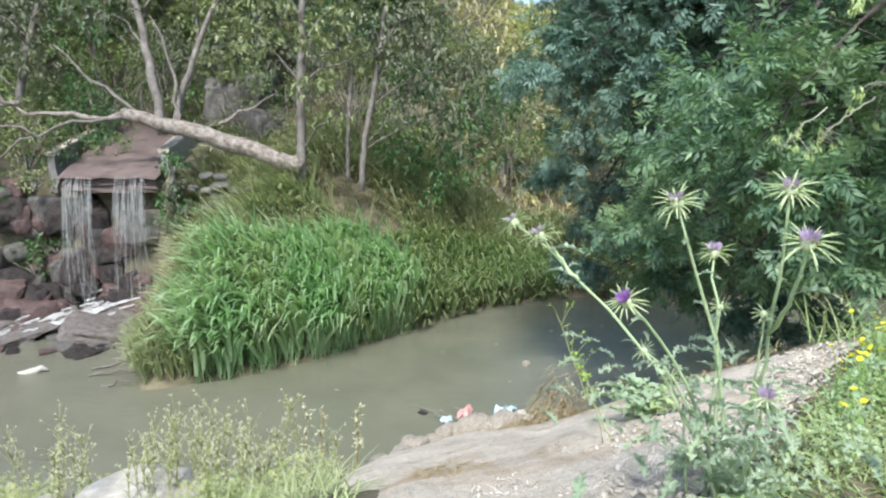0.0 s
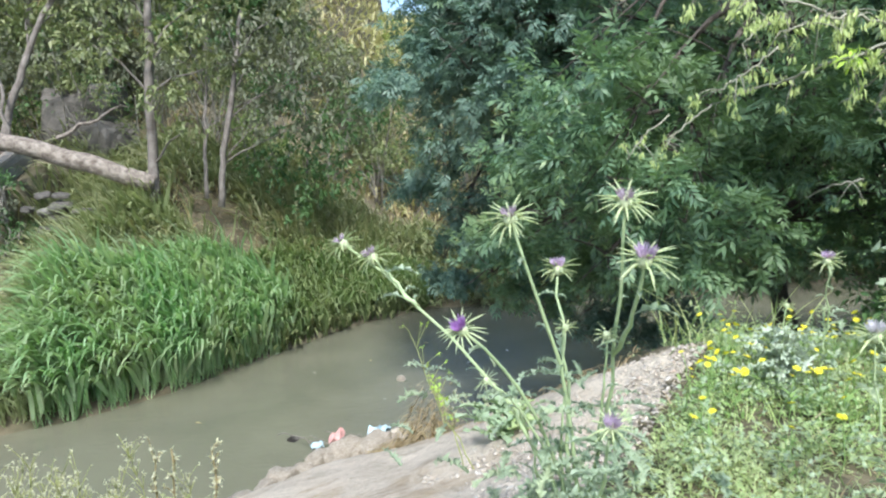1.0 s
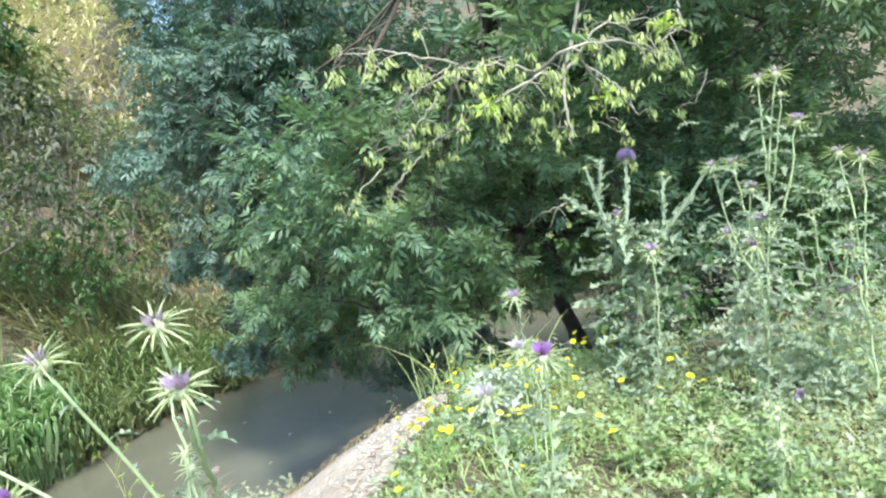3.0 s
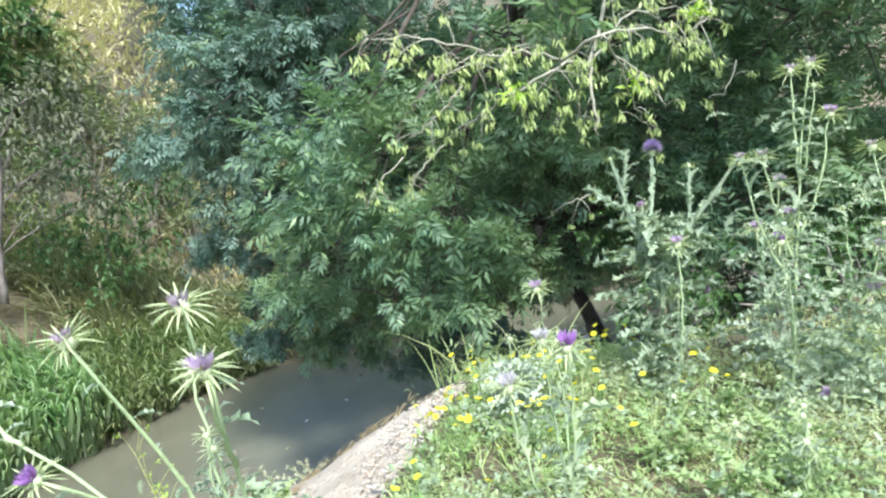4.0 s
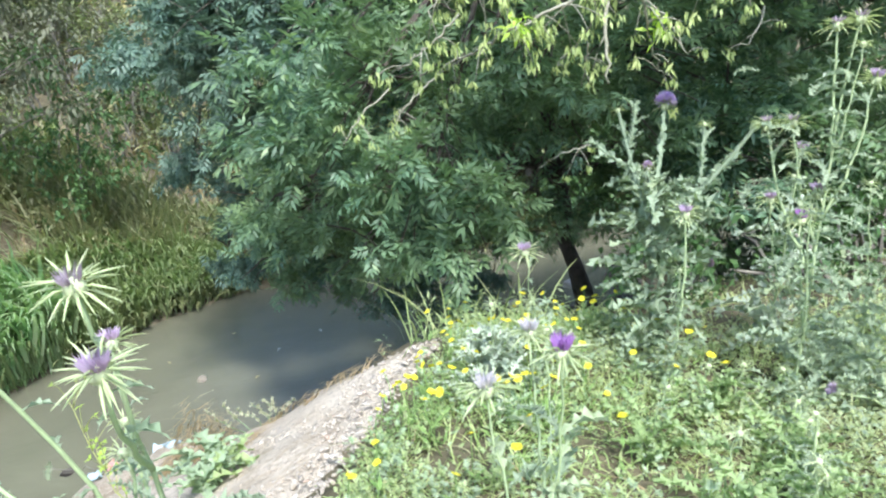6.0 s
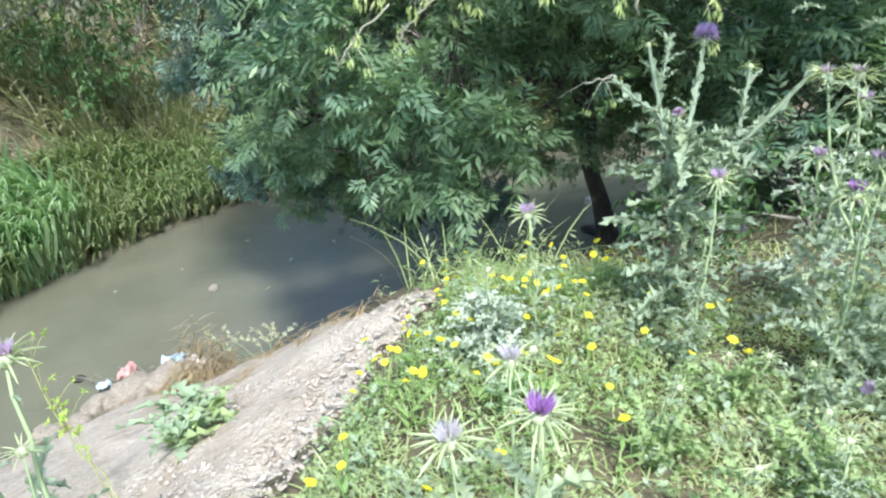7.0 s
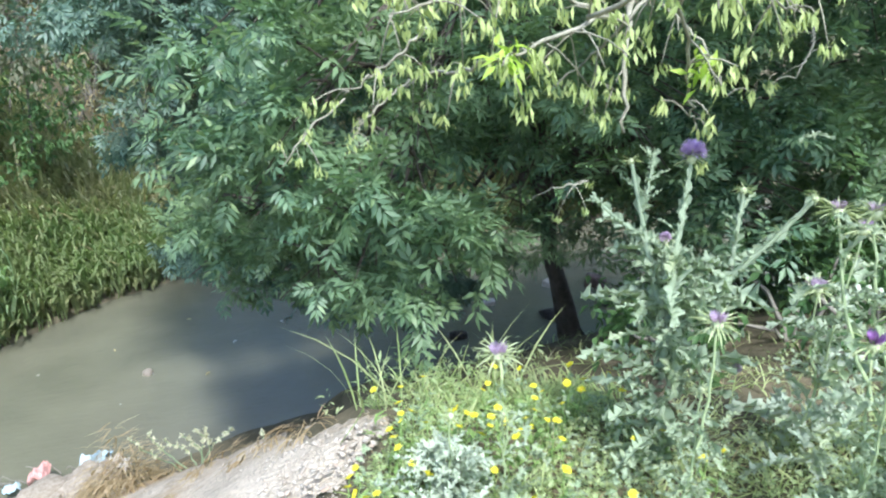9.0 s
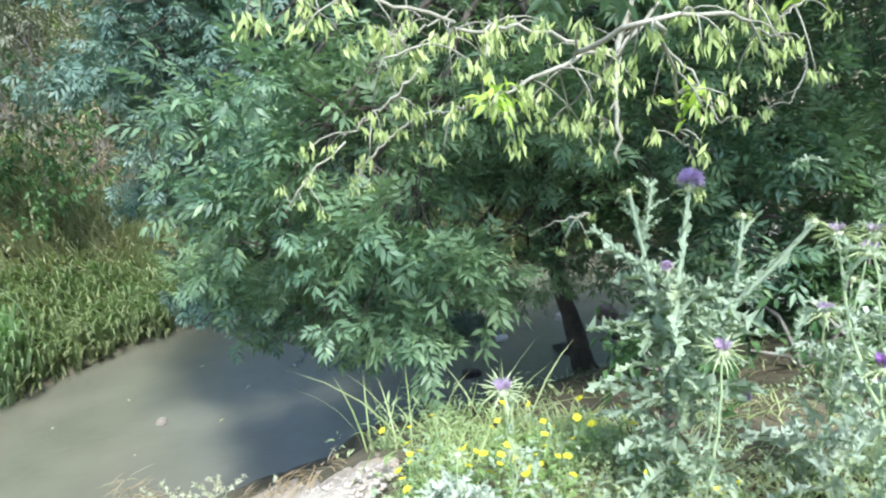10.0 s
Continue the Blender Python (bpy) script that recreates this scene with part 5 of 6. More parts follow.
# dark undergrowth on the shaded bank behind the thistles
for n, (x, y, rad) in enumerate([(4.9, 5.2, 0.4), (5.5, 5.6, 0.45), (6.2, 5.7, 0.5), (4.6, 5.7, 0.25), (5.2, 6.2, 0.3), (6.9, 6.2, 0.5), (5.9, 4.7, 0.5), (3.2, 3.3, 0.30), (3.75, 3.25, 0.36), (4.3, 3.3, 0.4), (3.5, 3.9, 0.3), (4.9, 3.6, 0.45), (5.5, 3.4, 0.5), (2.95, 3.05, 0.2), (3.6, 2.75, 0.3), (4.3, 2.6, 0.36)]):
    shrub(x, y, rad, M_scrub2, "dark green undergrowth in the shade of the ash", 900 + n, 0.06, 240, 0.25, 0.6, "undergrowth")

# ---- yellow daisies ----
M_petal = foliage("yellow_petal", [(0.0, (0.80, 0.72, 0.03)), (1.0, (0.88, 0.84, 0.08))], 0.5, 0.25, 0.3, (0.85, 0.78, 0.04))
M_disc = solid("yellow_disc", (0.75, 0.60, 0.03), (0.85, 0.72, 0.06), 400, 0.7, 0.5, 0.002)
M_stem = foliage("green_stem", [(0.0, (0.16, 0.28, 0.07)), (1.0, (0.26, 0.38, 0.12))], 0.5, 0.15, 0.4)


def petal_mesh(seed):
    r = np.random.RandomState(seed)
    a = np.arange(13) * 2 * math.pi / 13 + r.normal(0, 0.06, 13)
    along = np.column_stack([np.cos(a), np.sin(a), 0.28 + r.normal(0, 0.12, 13)])
    return Shape().many(leaf_form(0.55, 0.2, 0.05), placed(np.column_stack([np.cos(a) * 0.003, np.sin(a) * 0.003, np.zeros(13)]), along, (0, 0, 1), 0.015 + 0.002 * r.rand(13))).mesh("petals")


def disc_mesh():
    b = bmesh.new()
    bmesh.ops.create_icosphere(b, subdivisions=2, radius=0.0062)
    for v in b.verts:
        v.co.z *= 0.55
    me = bpy.data.meshes.new("disc")
    b.to_mesh(me)
    b.free()
    return me


PETALS, DISC = [petal_mesh(q) for q in range(4)], disc_mesh()
SPOTS = [(1.79, 2.87), (1.87, 2.86), (1.95, 2.90), (1.84, 2.77), (1.83, 2.71), (1.88, 2.64), (1.78, 2.64), (1.78, 2.60), (1.86, 2.71), (1.98, 2.68), (2.00, 2.65), (2.09, 2.76), (2.12, 2.79), (2.18, 2.89),
         (2.25, 2.85), (2.24, 2.73), (2.25, 2.69), (2.21, 2.66), (2.18, 2.60), (2.14, 2.57), (2.10, 2.52), (2.13, 2.52), (2.19, 2.54), (2.34, 2.71), (2.35, 2.73), (2.36, 2.66), (2.41, 2.54), (2.48, 2.57)]
SPOTS2 = [(1.63, 2.43), (1.64, 2.40), (1.66, 2.38), (1.53, 2.30), (1.55, 2.28), (1.48, 2.25), (1.71, 2.34), (1.74, 2.30), (1.80, 2.21), (1.84, 2.20), (1.85, 2.18), (1.88, 2.20), (2.01, 2.25), (1.94, 2.15),
          (2.41, 2.82), (2.46, 2.25), (2.48, 2.26), (2.53, 2.26), (2.40, 2.07), (2.40, 2.01), (2.27, 2.05), (1.52, 2.41), (1.63, 2.20), (1.75, 2.15), (2.36, 2.38), (1.41, 2.01), (1.63, 1.95), (1.79, 1.97), (1.33, 1.89), (1.54, 1.80)]
r = np.random.RandomState(81)
SPOTS3 = [(x, y) for x, y in zip(r.normal(1.95, 0.30, 90), r.normal(2.48, 0.24, 90)) if on_meadow(np.array(x), np.array(y)) and y < 2.9][:44]
for n, (x, y) in enumerate(SPOTS + SPOTS2 + SPOTS3):
    g, top = float(ground_z(x, y)), 1.94
    d = thing("yellow_daisy", x, y, g, "yellow daisy in flower on a thin green stem in the grass", "flower", "yellow daisies in the grass")
    tip = np.array((0, 0, top - g))
    s = Shape().tube(curve((r.normal(0, 0.03), r.normal(0, 0.03), -0.01), tip, (0, 0, 0), 6, 0.004, n), [0.0018, 0.0014], 4)
    a = r.rand(5) * 6.28
    s.many(leaf_form(0.25, 0.2, 0.2), placed(np.column_stack([np.zeros((5, 2)), r.rand(5) * (top - g) * 0.6]), np.column_stack([np.cos(a), np.sin(a), np.full(5, 0.6)]), (0, 0, 1), 0.045))
    part("stem", s.mesh("stem"), M_stem, d)
    m = Matrix.Translation(tip) @ Euler((r.normal(-0.25, 0.3), r.normal(-0.1, 0.3), r.rand() * 6)).to_matrix().to_4x4() @ Matrix.Scale(0.58 + 0.3 * r.rand(), 4)
    h = part("petals", PETALS[n % 4], M_petal, d, "yellow ray petals", m=m)
    part("disc", DISC, M_disc, h, m=Matrix.Translation((0, 0, 0.003)))

# ---- thistles ----
M_bract = foliage("thistle_bract", [(0.0, (0.42, 0.50, 0.26)), (1.0, (0.66, 0.71, 0.45))], 0.45, 0.2, 0.4, (0.55, 0.61, 0.36))
M_tstem = foliage("thistle_stem", [(0.0, (0.32, 0.42, 0.20)), (1.0, (0.46, 0.55, 0.30))], 0.5, 0.1, 0.4, (0.43, 0.51, 0.29))
FLORETS = {"purple": foliage("purple_floret", [(0.0, (0.42, 0.19, 0.58)), (1.0, (0.63, 0.38, 0.80))], 0.6, 0.3, 0.2, (0.53, 0.28, 0.70)),
           "violet": foliage("violet_floret", [(0.0, (0.54, 0.38, 0.94)), (1.0, (0.74, 0.60, 0.99))], 0.6, 0.5, 0.2, (0.64, 0.49, 0.97)),
           "lilac": foliage("lilac_floret", [(0.0, (0.50, 0.36, 0.58)), (1.0, (0.74, 0.60, 0.78))], 0.6, 0.3, 0.2, (0.63, 0.49, 0.70)),
           "pale": foliage("pale_floret", [(0.0, (0.60, 0.55, 0.66)), (1.0, (0.82, 0.78, 0.86))], 0.6, 0.35, 0.2, (0.72, 0.67, 0.78)),
           "faded": foliage("faded_floret", [(0.0, (0.36, 0.28, 0.36)), (1.0, (0.60, 0.50, 0.60))], 0.7, 0.25, 0.2, (0.48, 0.39, 0.48))}
M_tleaf, t, p = shader("thistle_leaf")
vein = noise_out(t, 26.0, 3.0, 0.6, "Object", 1.2)
col = ramp(t, vein, [(0.36, (0.36, 0.46, 0.29)), (0.50, (0.45, 0.54, 0.37)), (0.68, (0.57, 0.63, 0.49))])
oi = t.nodes.new("ShaderNodeObjectInfo")
col = mix_color(t, 0.6, col, ramp(t, oi.outputs["Random"], [(0.0, (0.65, 0.72, 0.65)), (0.7, (1.05, 1.05, 1.0)), (1.0, (1.12, 1.08, 0.85))]), "MULTIPLY")
t.links.new(col, p.inputs["Base Color"])
p.inputs["Roughness"].default_value = 0.42
bumped(t, p, vein, 0.4, 0.006)
tr = t.nodes.new("ShaderNodeBsdfTranslucent")
t.links.new(col, tr.inputs[0])
mx = t.nodes.new("ShaderNodeMixShader")
mx.inputs[0].default_value = 0.48
t.links.new(p.outputs[0], mx.inputs[1])
t.links.new(tr.outputs[0], mx.inputs[2])
t.links.new(mx.outputs[0], t.nodes["Material Output"].inputs[0])


def head_mesh(seed, spines=30, long=0.046, bulb=0.013, name="bracts", wide=0.10):
    """A flower head's cup with long spiny bracts that spread out and bend back."""
    r = np.random.RandomState(seed)
    s = Shape()
    b = bmesh.new()
    bmesh.ops.create_icosphere(b, subdivisions=2, radius=bulb)
    v = np.array([q.co for q in b.verts]) * np.array((1, 1, 1.05))
    s.add(v, [[q.index for q in fc.verts] for fc in b.faces])
    b.free()
    k = np.arange(spines)
    a = k * 2.39996 + r.normal(0, 0.15, spines)
    e = np.interp(k / spines, [0, 1], [-0.45, 0.85]) + r.normal(0, 0.12, spines)
    d = np.column_stack([np.cos(a) * np.cos(e), np.sin(a) * np.cos(e), np.sin(e)])
    size = long * (0.75 + 0.45 * r.rand(spines)) * np.interp(k / spines, [0, 0.3, 1], [0.7, 1.05, 0.8])
    v, f = leaf_form(wide, 0.8, 0.22)
    v2 = v * np.array((1, 1, 1)) + np.array((0, 0, 0.03))
    s.many((v, f), placed(d * bulb * 0.8, d, (0, 0, 1), size))
    s.many((v2[:, [0, 1, 2]] * np.array((0.55, 0.98, 1)), f), placed(d * bulb * 0.8, d, (0, 0, 1), size))
    return s.mesh(name)


def tuft_mesh(seed, high=0.024, spread=0.55, count=80):
    r = np.random.RandomState(seed)
    a, q = r.rand(count) * 6.283, r.rand(count) ** 0.5
    pos = np.column_stack([np.cos(a) * q * 0.009, np.sin(a) * q * 0.009, np.full(count, 0.006)])
    along = np.column_stack([np.cos(a) * q * spread, np.sin(a) * q * spread, np.ones(count)])
    return Shape().many(small_leaf(0.14, 0.5, 0.1), placed(pos, along, np.column_stack([-np.sin(a), np.cos(a), np.zeros(count)]), high * (0.75 + 0.4 * r.rand(count)))).mesh("florets")


def dome_mesh(seed, count=520):
    """A dome of short florets."""
    r = np.random.RandomState(seed)
    d = r.normal(size=(count, 3))
    d[:, 2] = np.abs(d[:, 2]) - 0.25
    d = unit(d)
    return Shape().many(small_leaf(0.22, 0.5, 0.1), placed(d * 0.010 + np.array((0, 0, 0.012)), d + r.normal(0, 0.12, d.shape), (0.1, 0.2, 1), 0.016 * (0.8 + 0.4 * r.rand(count)))).mesh("florets")


HEADS = [head_mesh(q) for q in range(4)]
BUDS = [head_mesh(q + 9, 24, 0.034, 0.010) for q in range(2)]
TUFTS = [tuft_mesh(1, 0.028, 0.42, 130), tuft_mesh(2, 0.025, 0.6, 110), tuft_mesh(3, 0.020, 0.5)]


def thistle_leaf_mesh(seed, lobes=7, width=0.30, wave=0.06):
    """A lobed leaf with spiny, wavy margins, one unit long."""
    r = np.random.RandomState(seed)
    n = lobes * 2 + 1
    v, f = [], []
    for i in range(n + 1):
        k = i / n
        y, z = k, 0.22 * k - 0.5 * k * k
        w = width * math.sin(math.pi * min(1, 0.12 + 0.88 * k)) ** 0.75 * (1.0 if i % 2 else 0.2) * (1 + 0.2 * r.normal())
        w = max(w, 0.012)
        push = 0.07 if i % 2 else 0
        v += [(-w, y + push, z + wave * r.normal() + 0.3 * w), (-w * 0.45, y + push * 0.4, z + 0.1 * w), (0, y, z - 0.02), (w * 0.45, y + push * 0.4, z + 0.1 * w), (w, y + push, z + wave * r.normal() + 0.3 * w)]
    for i in range(n):
        for j in range(4):
            a = 5 * i + j
            f += [(a, a + 1, a + 6), (a, a + 6, a + 5)]
    return np.array(v), np.array(f)


LEAF_FORMS = [thistle_leaf_mesh(q, 9 + q % 3, 0.145 + 0.015 * q, 0.07) for q in range(4)]
BRACT_FORM = thistle_leaf_mesh(9, 4, 0.17, 0.06)
LEAVES = [raw_mesh("leaf", *fm) for fm in LEAF_FORMS]
FRESH = [raw_mesh("leaf", *fm) for fm in LEAF_FORMS]
M_freshleaf = foliage("fresh_thistle_leaf", [(0.0, (0.30, 0.42, 0.17)), (1.0, (0.48, 0.60, 0.30))], 0.5, 0.4, 0.3, (0.40, 0.52, 0.24))
SILVER = [raw_mesh("leaf", *fm) for fm in LEAF_FORMS]
M_silver = foliage("silvery_leaf", [(0.0, (0.38, 0.46, 0.34)), (1.0, (0.62, 0.68, 0.54))], 0.5, 0.25, 0.3, (0.50, 0.58, 0.44))


def to_matrix(m):
    return Matrix([list(map(float, row)) for row in m] + [[0, 0, 0, 1]])


def add_head(root, o, pos, look_dir, state, n, size=1.0):
    d = Vector(look_dir).normalized()
    m = Matrix.Translation(Vector(pos) - Vector(o)) @ d.to_track_quat("Z", "Y").to_matrix().to_4x4() @ Matrix.Rotation(n * 1.7, 4, "Z") @ Matrix.Scale(size, 4)
    h = part("flower_head", (BUDS if state == "bud" else HEADS)[n % 2 if state == "bud" else n % 4], M_bract, root, "spiny yellow-green bud" if state == "bud" else "spiny flower head", m=m)
    if state != "bud":
        me = TUFTS[{"purple": 0, "lilac": 1, "pale": 1, "faded": 2}[state]].copy()
        part("floret_tuft", me, FLORETS[state], h, state + " florets")
    return h


def thistle(base, heads, leaves, label, seed, leaf=0.26, stem=0.006, leaf_top=0.55, name="milk_thistle", lean=0.5, bract=0.05, tint=None, spread=0.0):
    """heads: (x, y, z, state, place where its stalk leaves the main stem, as a share of the plant's height)."""
    r = np.random.RandomState(seed)
    o = np.array(base, float)
    root = thing(name, *o, label, "thistle", "thistles on the near bank")
    topz = max(h[2] for h in heads)
    main = max(heads, key=lambda h: h[2])
    axis_line = curve(o - (0, 0, 0.03), (main[0], main[1], main[2]), (r.normal(0, 0.015), r.normal(0, 0.015), 0), 14, 0.004, seed)
    small, lines = [], []
    for n, (x, y, z, state, share) in enumerate(heads):
        e = np.array((x, y, z))
        if (x, y, z) == main[:3]:
            line = axis_line
        else:
            if share < -1:  # forks from the stalk before it
                a = lines[-1][int((-share - 1) * (len(lines[-1]) - 1))]
                bow = np.zeros(3)
            elif share < 0:  # rises from the root and arches outwards
                a = o + np.array((r.normal(0, 0.03), r.normal(0, 0.03), 0))
                bow = np.array((0.16 * (a[0] - x), 0.16 * (a[1] - y), 0.02))
            else:
                a = axis_line[int(share * 13)]
                bow = np.array((0.12 * (x - a[0]), 0.12 * (y - a[1]), -0.06 * abs(z - a[2])))
            line = curve(a, e, bow, 10, 0.003, seed * 7 + n)
        lines.append(line)
        w = stem * (0.7 if state == "bud" else 1)
        part("stalk", Shape().tube(line - o, [w * 1.3, w, w * 0.7], 6).mesh("stalk"), M_tstem, root)
        d = line[-1] - line[-3]
        add_head(root, o, line[-1], unit(d) + np.array((0, -0.15, 0.35)), state, n + seed, 0.8 if state == "bud" else 0.95 + 0.15 * r.rand())
        for q in range(len(line) - 2):
            if r.rand() < 0.8:
                small.append((line[q + 1] - o, unit(np.append(r.normal(size=2), 0.35))))
    if small:
        p = np.array([a for a, d in small])
        d = np.array([d for a, d in small])
        tagged(part("stem_leaf", Shape().many(BRACT_FORM, placed(p, d, (0, 0, 1), bract * (0.5 + r.rand(len(p)) ** 2))).mesh("stem_leaf"), M_tleaf, root, "small spiny clasping leaves"), kind="stuff")
    leaves = int(leaves * 1.25)
    for q in range(leaves):
        k = (q + r.rand()) / leaves
        a = q * 2.4 + r.normal(0, 0.3)
        h = leaf_top * (topz - o[2]) * k ** 1.2
        stalk_line = lines[r.randint(0, len(lines))] if spread else axis_line
        at = np.array([np.interp(o[2] + h, stalk_line[:, 2], stalk_line[:, i]) for i in (0, 1)] + [o[2] + h]) - o + np.append(r.normal(0, 0.03 + spread, 2), 0)
        d = np.array((math.cos(a), math.sin(a), lean * (0.3 + r.rand())))
        m = placed([at], [d], (0, 0, 1), 0.72 * leaf * (1.15 - 0.55 * k) * (0.6 + 0.7 * r.rand()))[0]
        part("leaf", ({"silver": SILVER, "fresh": FRESH}.get(tint, LEAVES))[q % 4], {"silver": M_silver, "fresh": M_freshleaf}.get(tint, M_tleaf), root, m=to_matrix(m))
    return root


thistle((0.98, 1.72, 1.75), [(0.794, 1.525, 2.508, "faded", -1), (0.982, 1.439, 2.543, "faded", 0.4), (0.46, 1.823, 2.425, "faded", -1), (0.525, 1.80, 2.395, "faded", -1.8), (0.945, 1.775, 2.36, "lilac", -1), (0.702, 1.538, 2.295, "purple", -1),
                             (1.0, 1.385, 2.449, "lilac", 0.65), (0.967, 1.44, 2.125, "lilac", 0.15), (0.76, 1.62, 2.16, "bud", -1), (0.95, 1.72, 2.24, "bud", -1), (0.98, 1.52, 2.28, "bud", 0.35), (0.84, 1.70, 2.07, "bud", -1)],
        100, "tall milk thistle with spiny purple flower heads beside the slab", 3, 0.15, 0.0042, 0.5, bract=0.055, spread=0.06)
thistle((1.60, 1.52, 1.77), [(1.613, 1.423, 2.338, "purple", 0.5), (1.521, 1.515, 2.258, "pale", 0.3), (1.64, 1.60, 2.305, "pale", 0.4), (1.70, 1.66, 2.28, "bud", 0.4)], 12,
        "milk thistle with purple and pale flower heads in grass", 5, 0.17, 0.0026, 0.8, bract=0.07)
thistle((1.98, 2.42, 1.77), [(1.966, 2.351, 2.247, "lilac", 0.5), (1.99, 2.38, 2.08, "bud", 0.4)], 10, "slender milk thistle with a pink flower head in the grass", 7, 0.16, 0.0026, 0.5, bract=0.06)
thistle((1.86, 2.42, 1.77), [(1.87, 2.40, 2.09, "bud", 0.5)], 110, "silvery thistle rosette among yellow daisies", 9, 0.15, 0.004, 0.7, lean=0.8, tint="silver")
thistle((2.32, 2.20, 1.77), [(2.373, 2.151, 2.337, "lilac", 0.5), (2.39, 2.2, 2.16, "bud", 0.5)], 30, "green thistle with a small lilac flower head", 11, 0.12, 0.0036, 0.6)
thistle((2.58, 1.95, 1.77), [(2.74, 1.95, 2.82, "faded", 0.6), (2.70, 1.98, 2.81, "faded", 0.7), (2.77, 1.92, 2.67, "lilac", 0.6), (2.59, 2.09, 2.57, "faded", 0.4), (2.64, 2.05, 2.57, "faded", 0.5), (2.63, 2.0, 2.31, "purple", 0.3),
                             (2.67, 1.99, 2.38, "lilac", 0.4), (2.55, 1.89, 2.36, "bud", 0.3), (2.72, 1.92, 2.76, "bud", 0.7)], 70, "tall grey-green milk thistle with many spiny heads under the tree", 13, 0.15, 0.0036, 0.9, lean=0.6, bract=0.075, spread=0.03)
thistle((2.76, 1.73, 1.77), [(2.84, 1.85, 2.56, "faded", 0.5), (2.87, 1.80, 2.54, "faded", 0.6), (2.78, 1.82, 2.15, "lilac", 0.3), (2.63, 1.85, 1.87, "lilac", -1), (2.79, 1.79, 2.35, "bud", 0.4)], 60,
        "broad grey-green milk thistle with mottled leaves", 17, 0.15, 0.0036, 0.9, lean=0.6, bract=0.075, spread=0.03)
thistle((3.03, 2.14, 1.77), [(3.03, 2.14, 2.35, "bud", 0.5), (3.10, 2.08, 2.2, "lilac", 0.4)], 40, "leafy milk thistle in the shade of the tree", 19, 0.15, 0.0036, 0.7)
thistle((2.27, 1.61, 1.77), [(2.29, 1.60, 2.0, "bud", 0.5)], 40, "low milk thistle rosette with mottled leaves", 23, 0.12, 0.005, 0.6)
thistle((2.66, 1.47, 1.77), [(2.66, 1.48, 2.05, "bud", 0.5)], 40, "low milk thistle rosette with mottled leaves", 29, 0.13, 0.005, 0.6)
thistle((2.86, 2.36, 1.77), [(2.91, 2.29, 2.45, "lilac", 0.5), (2.82, 2.32, 2.30, "lilac", 0.4), (2.95, 2.36, 2.36, "bud", 0.5)], 24, "large milk thistle with pale lobed leaves by the ash", 31, 0.22, 0.0034, 0.85, lean=0.7, bract=0.09, tint="silver")
rr = np.random.RandomState(97)
for n in range(20):
    x, y = rr.uniform(1.95, 3.05), rr.uniform(1.15, 2.1)
    z = float(ground_z(x, y)) - 0.01
    thistle((x, y, z), [(x + 0.02, y, z + 0.14 + 0.12 * rr.rand(), "bud", 0.5)], 16, "young milk thistle with soft green lobed leaves in the meadow", 130 + n, 0.11 + 0.05 * rr.rand(), 0.003, 0.8, lean=0.9, tint="fresh" if x < 2.45 else None)

# woolly cotton thistle with winged stems
M_wool = foliage("woolly_leaf", [(0.0, (0.28, 0.37, 0.24)), (1.0, (0.44, 0.52, 0.37))], 0.7, 0.3, 0.2, (0.38, 0.46, 0.32))


def winged(shape, line, w, wing, seed):
    """A stem with four ragged wings, cut into spiny lobes that point up the stem."""
    r = np.random.RandomState(seed)
    n = len(line)
    shape.tube(line, [w * 1.2, w, w * 0.7], 6)
    t = unit(np.gradient(line, axis=0))
    taper = np.linspace(1.15, 0.6, n)
    for q in range(4):
        ref = unit(np.cross(t, np.array([math.cos(q * 1.57 + 0.4), math.sin(q * 1.57 + 0.4), 0.2])))
        out = (np.where(r.rand(n) < 0.34, 1.0 + 1.7 * r.rand(n), 0.35 + 0.25 * r.rand(n)) * taper)[:, None] * wing
        v = np.stack([line, line + ref * out * 0.55 + t * wing * 0.3, line + ref * out + t * wing * 0.9 + r.normal(0, 0.12 * wing, (n, 3))], 1).reshape(-1, 3)
        k = np.arange(n - 1)[:, None] * 3
        shape.add(v, np.vstack([k + [0, 1, 4], k + [0, 4, 3], k + [1, 2, 5], k + [1, 5, 4]]))
    return shape


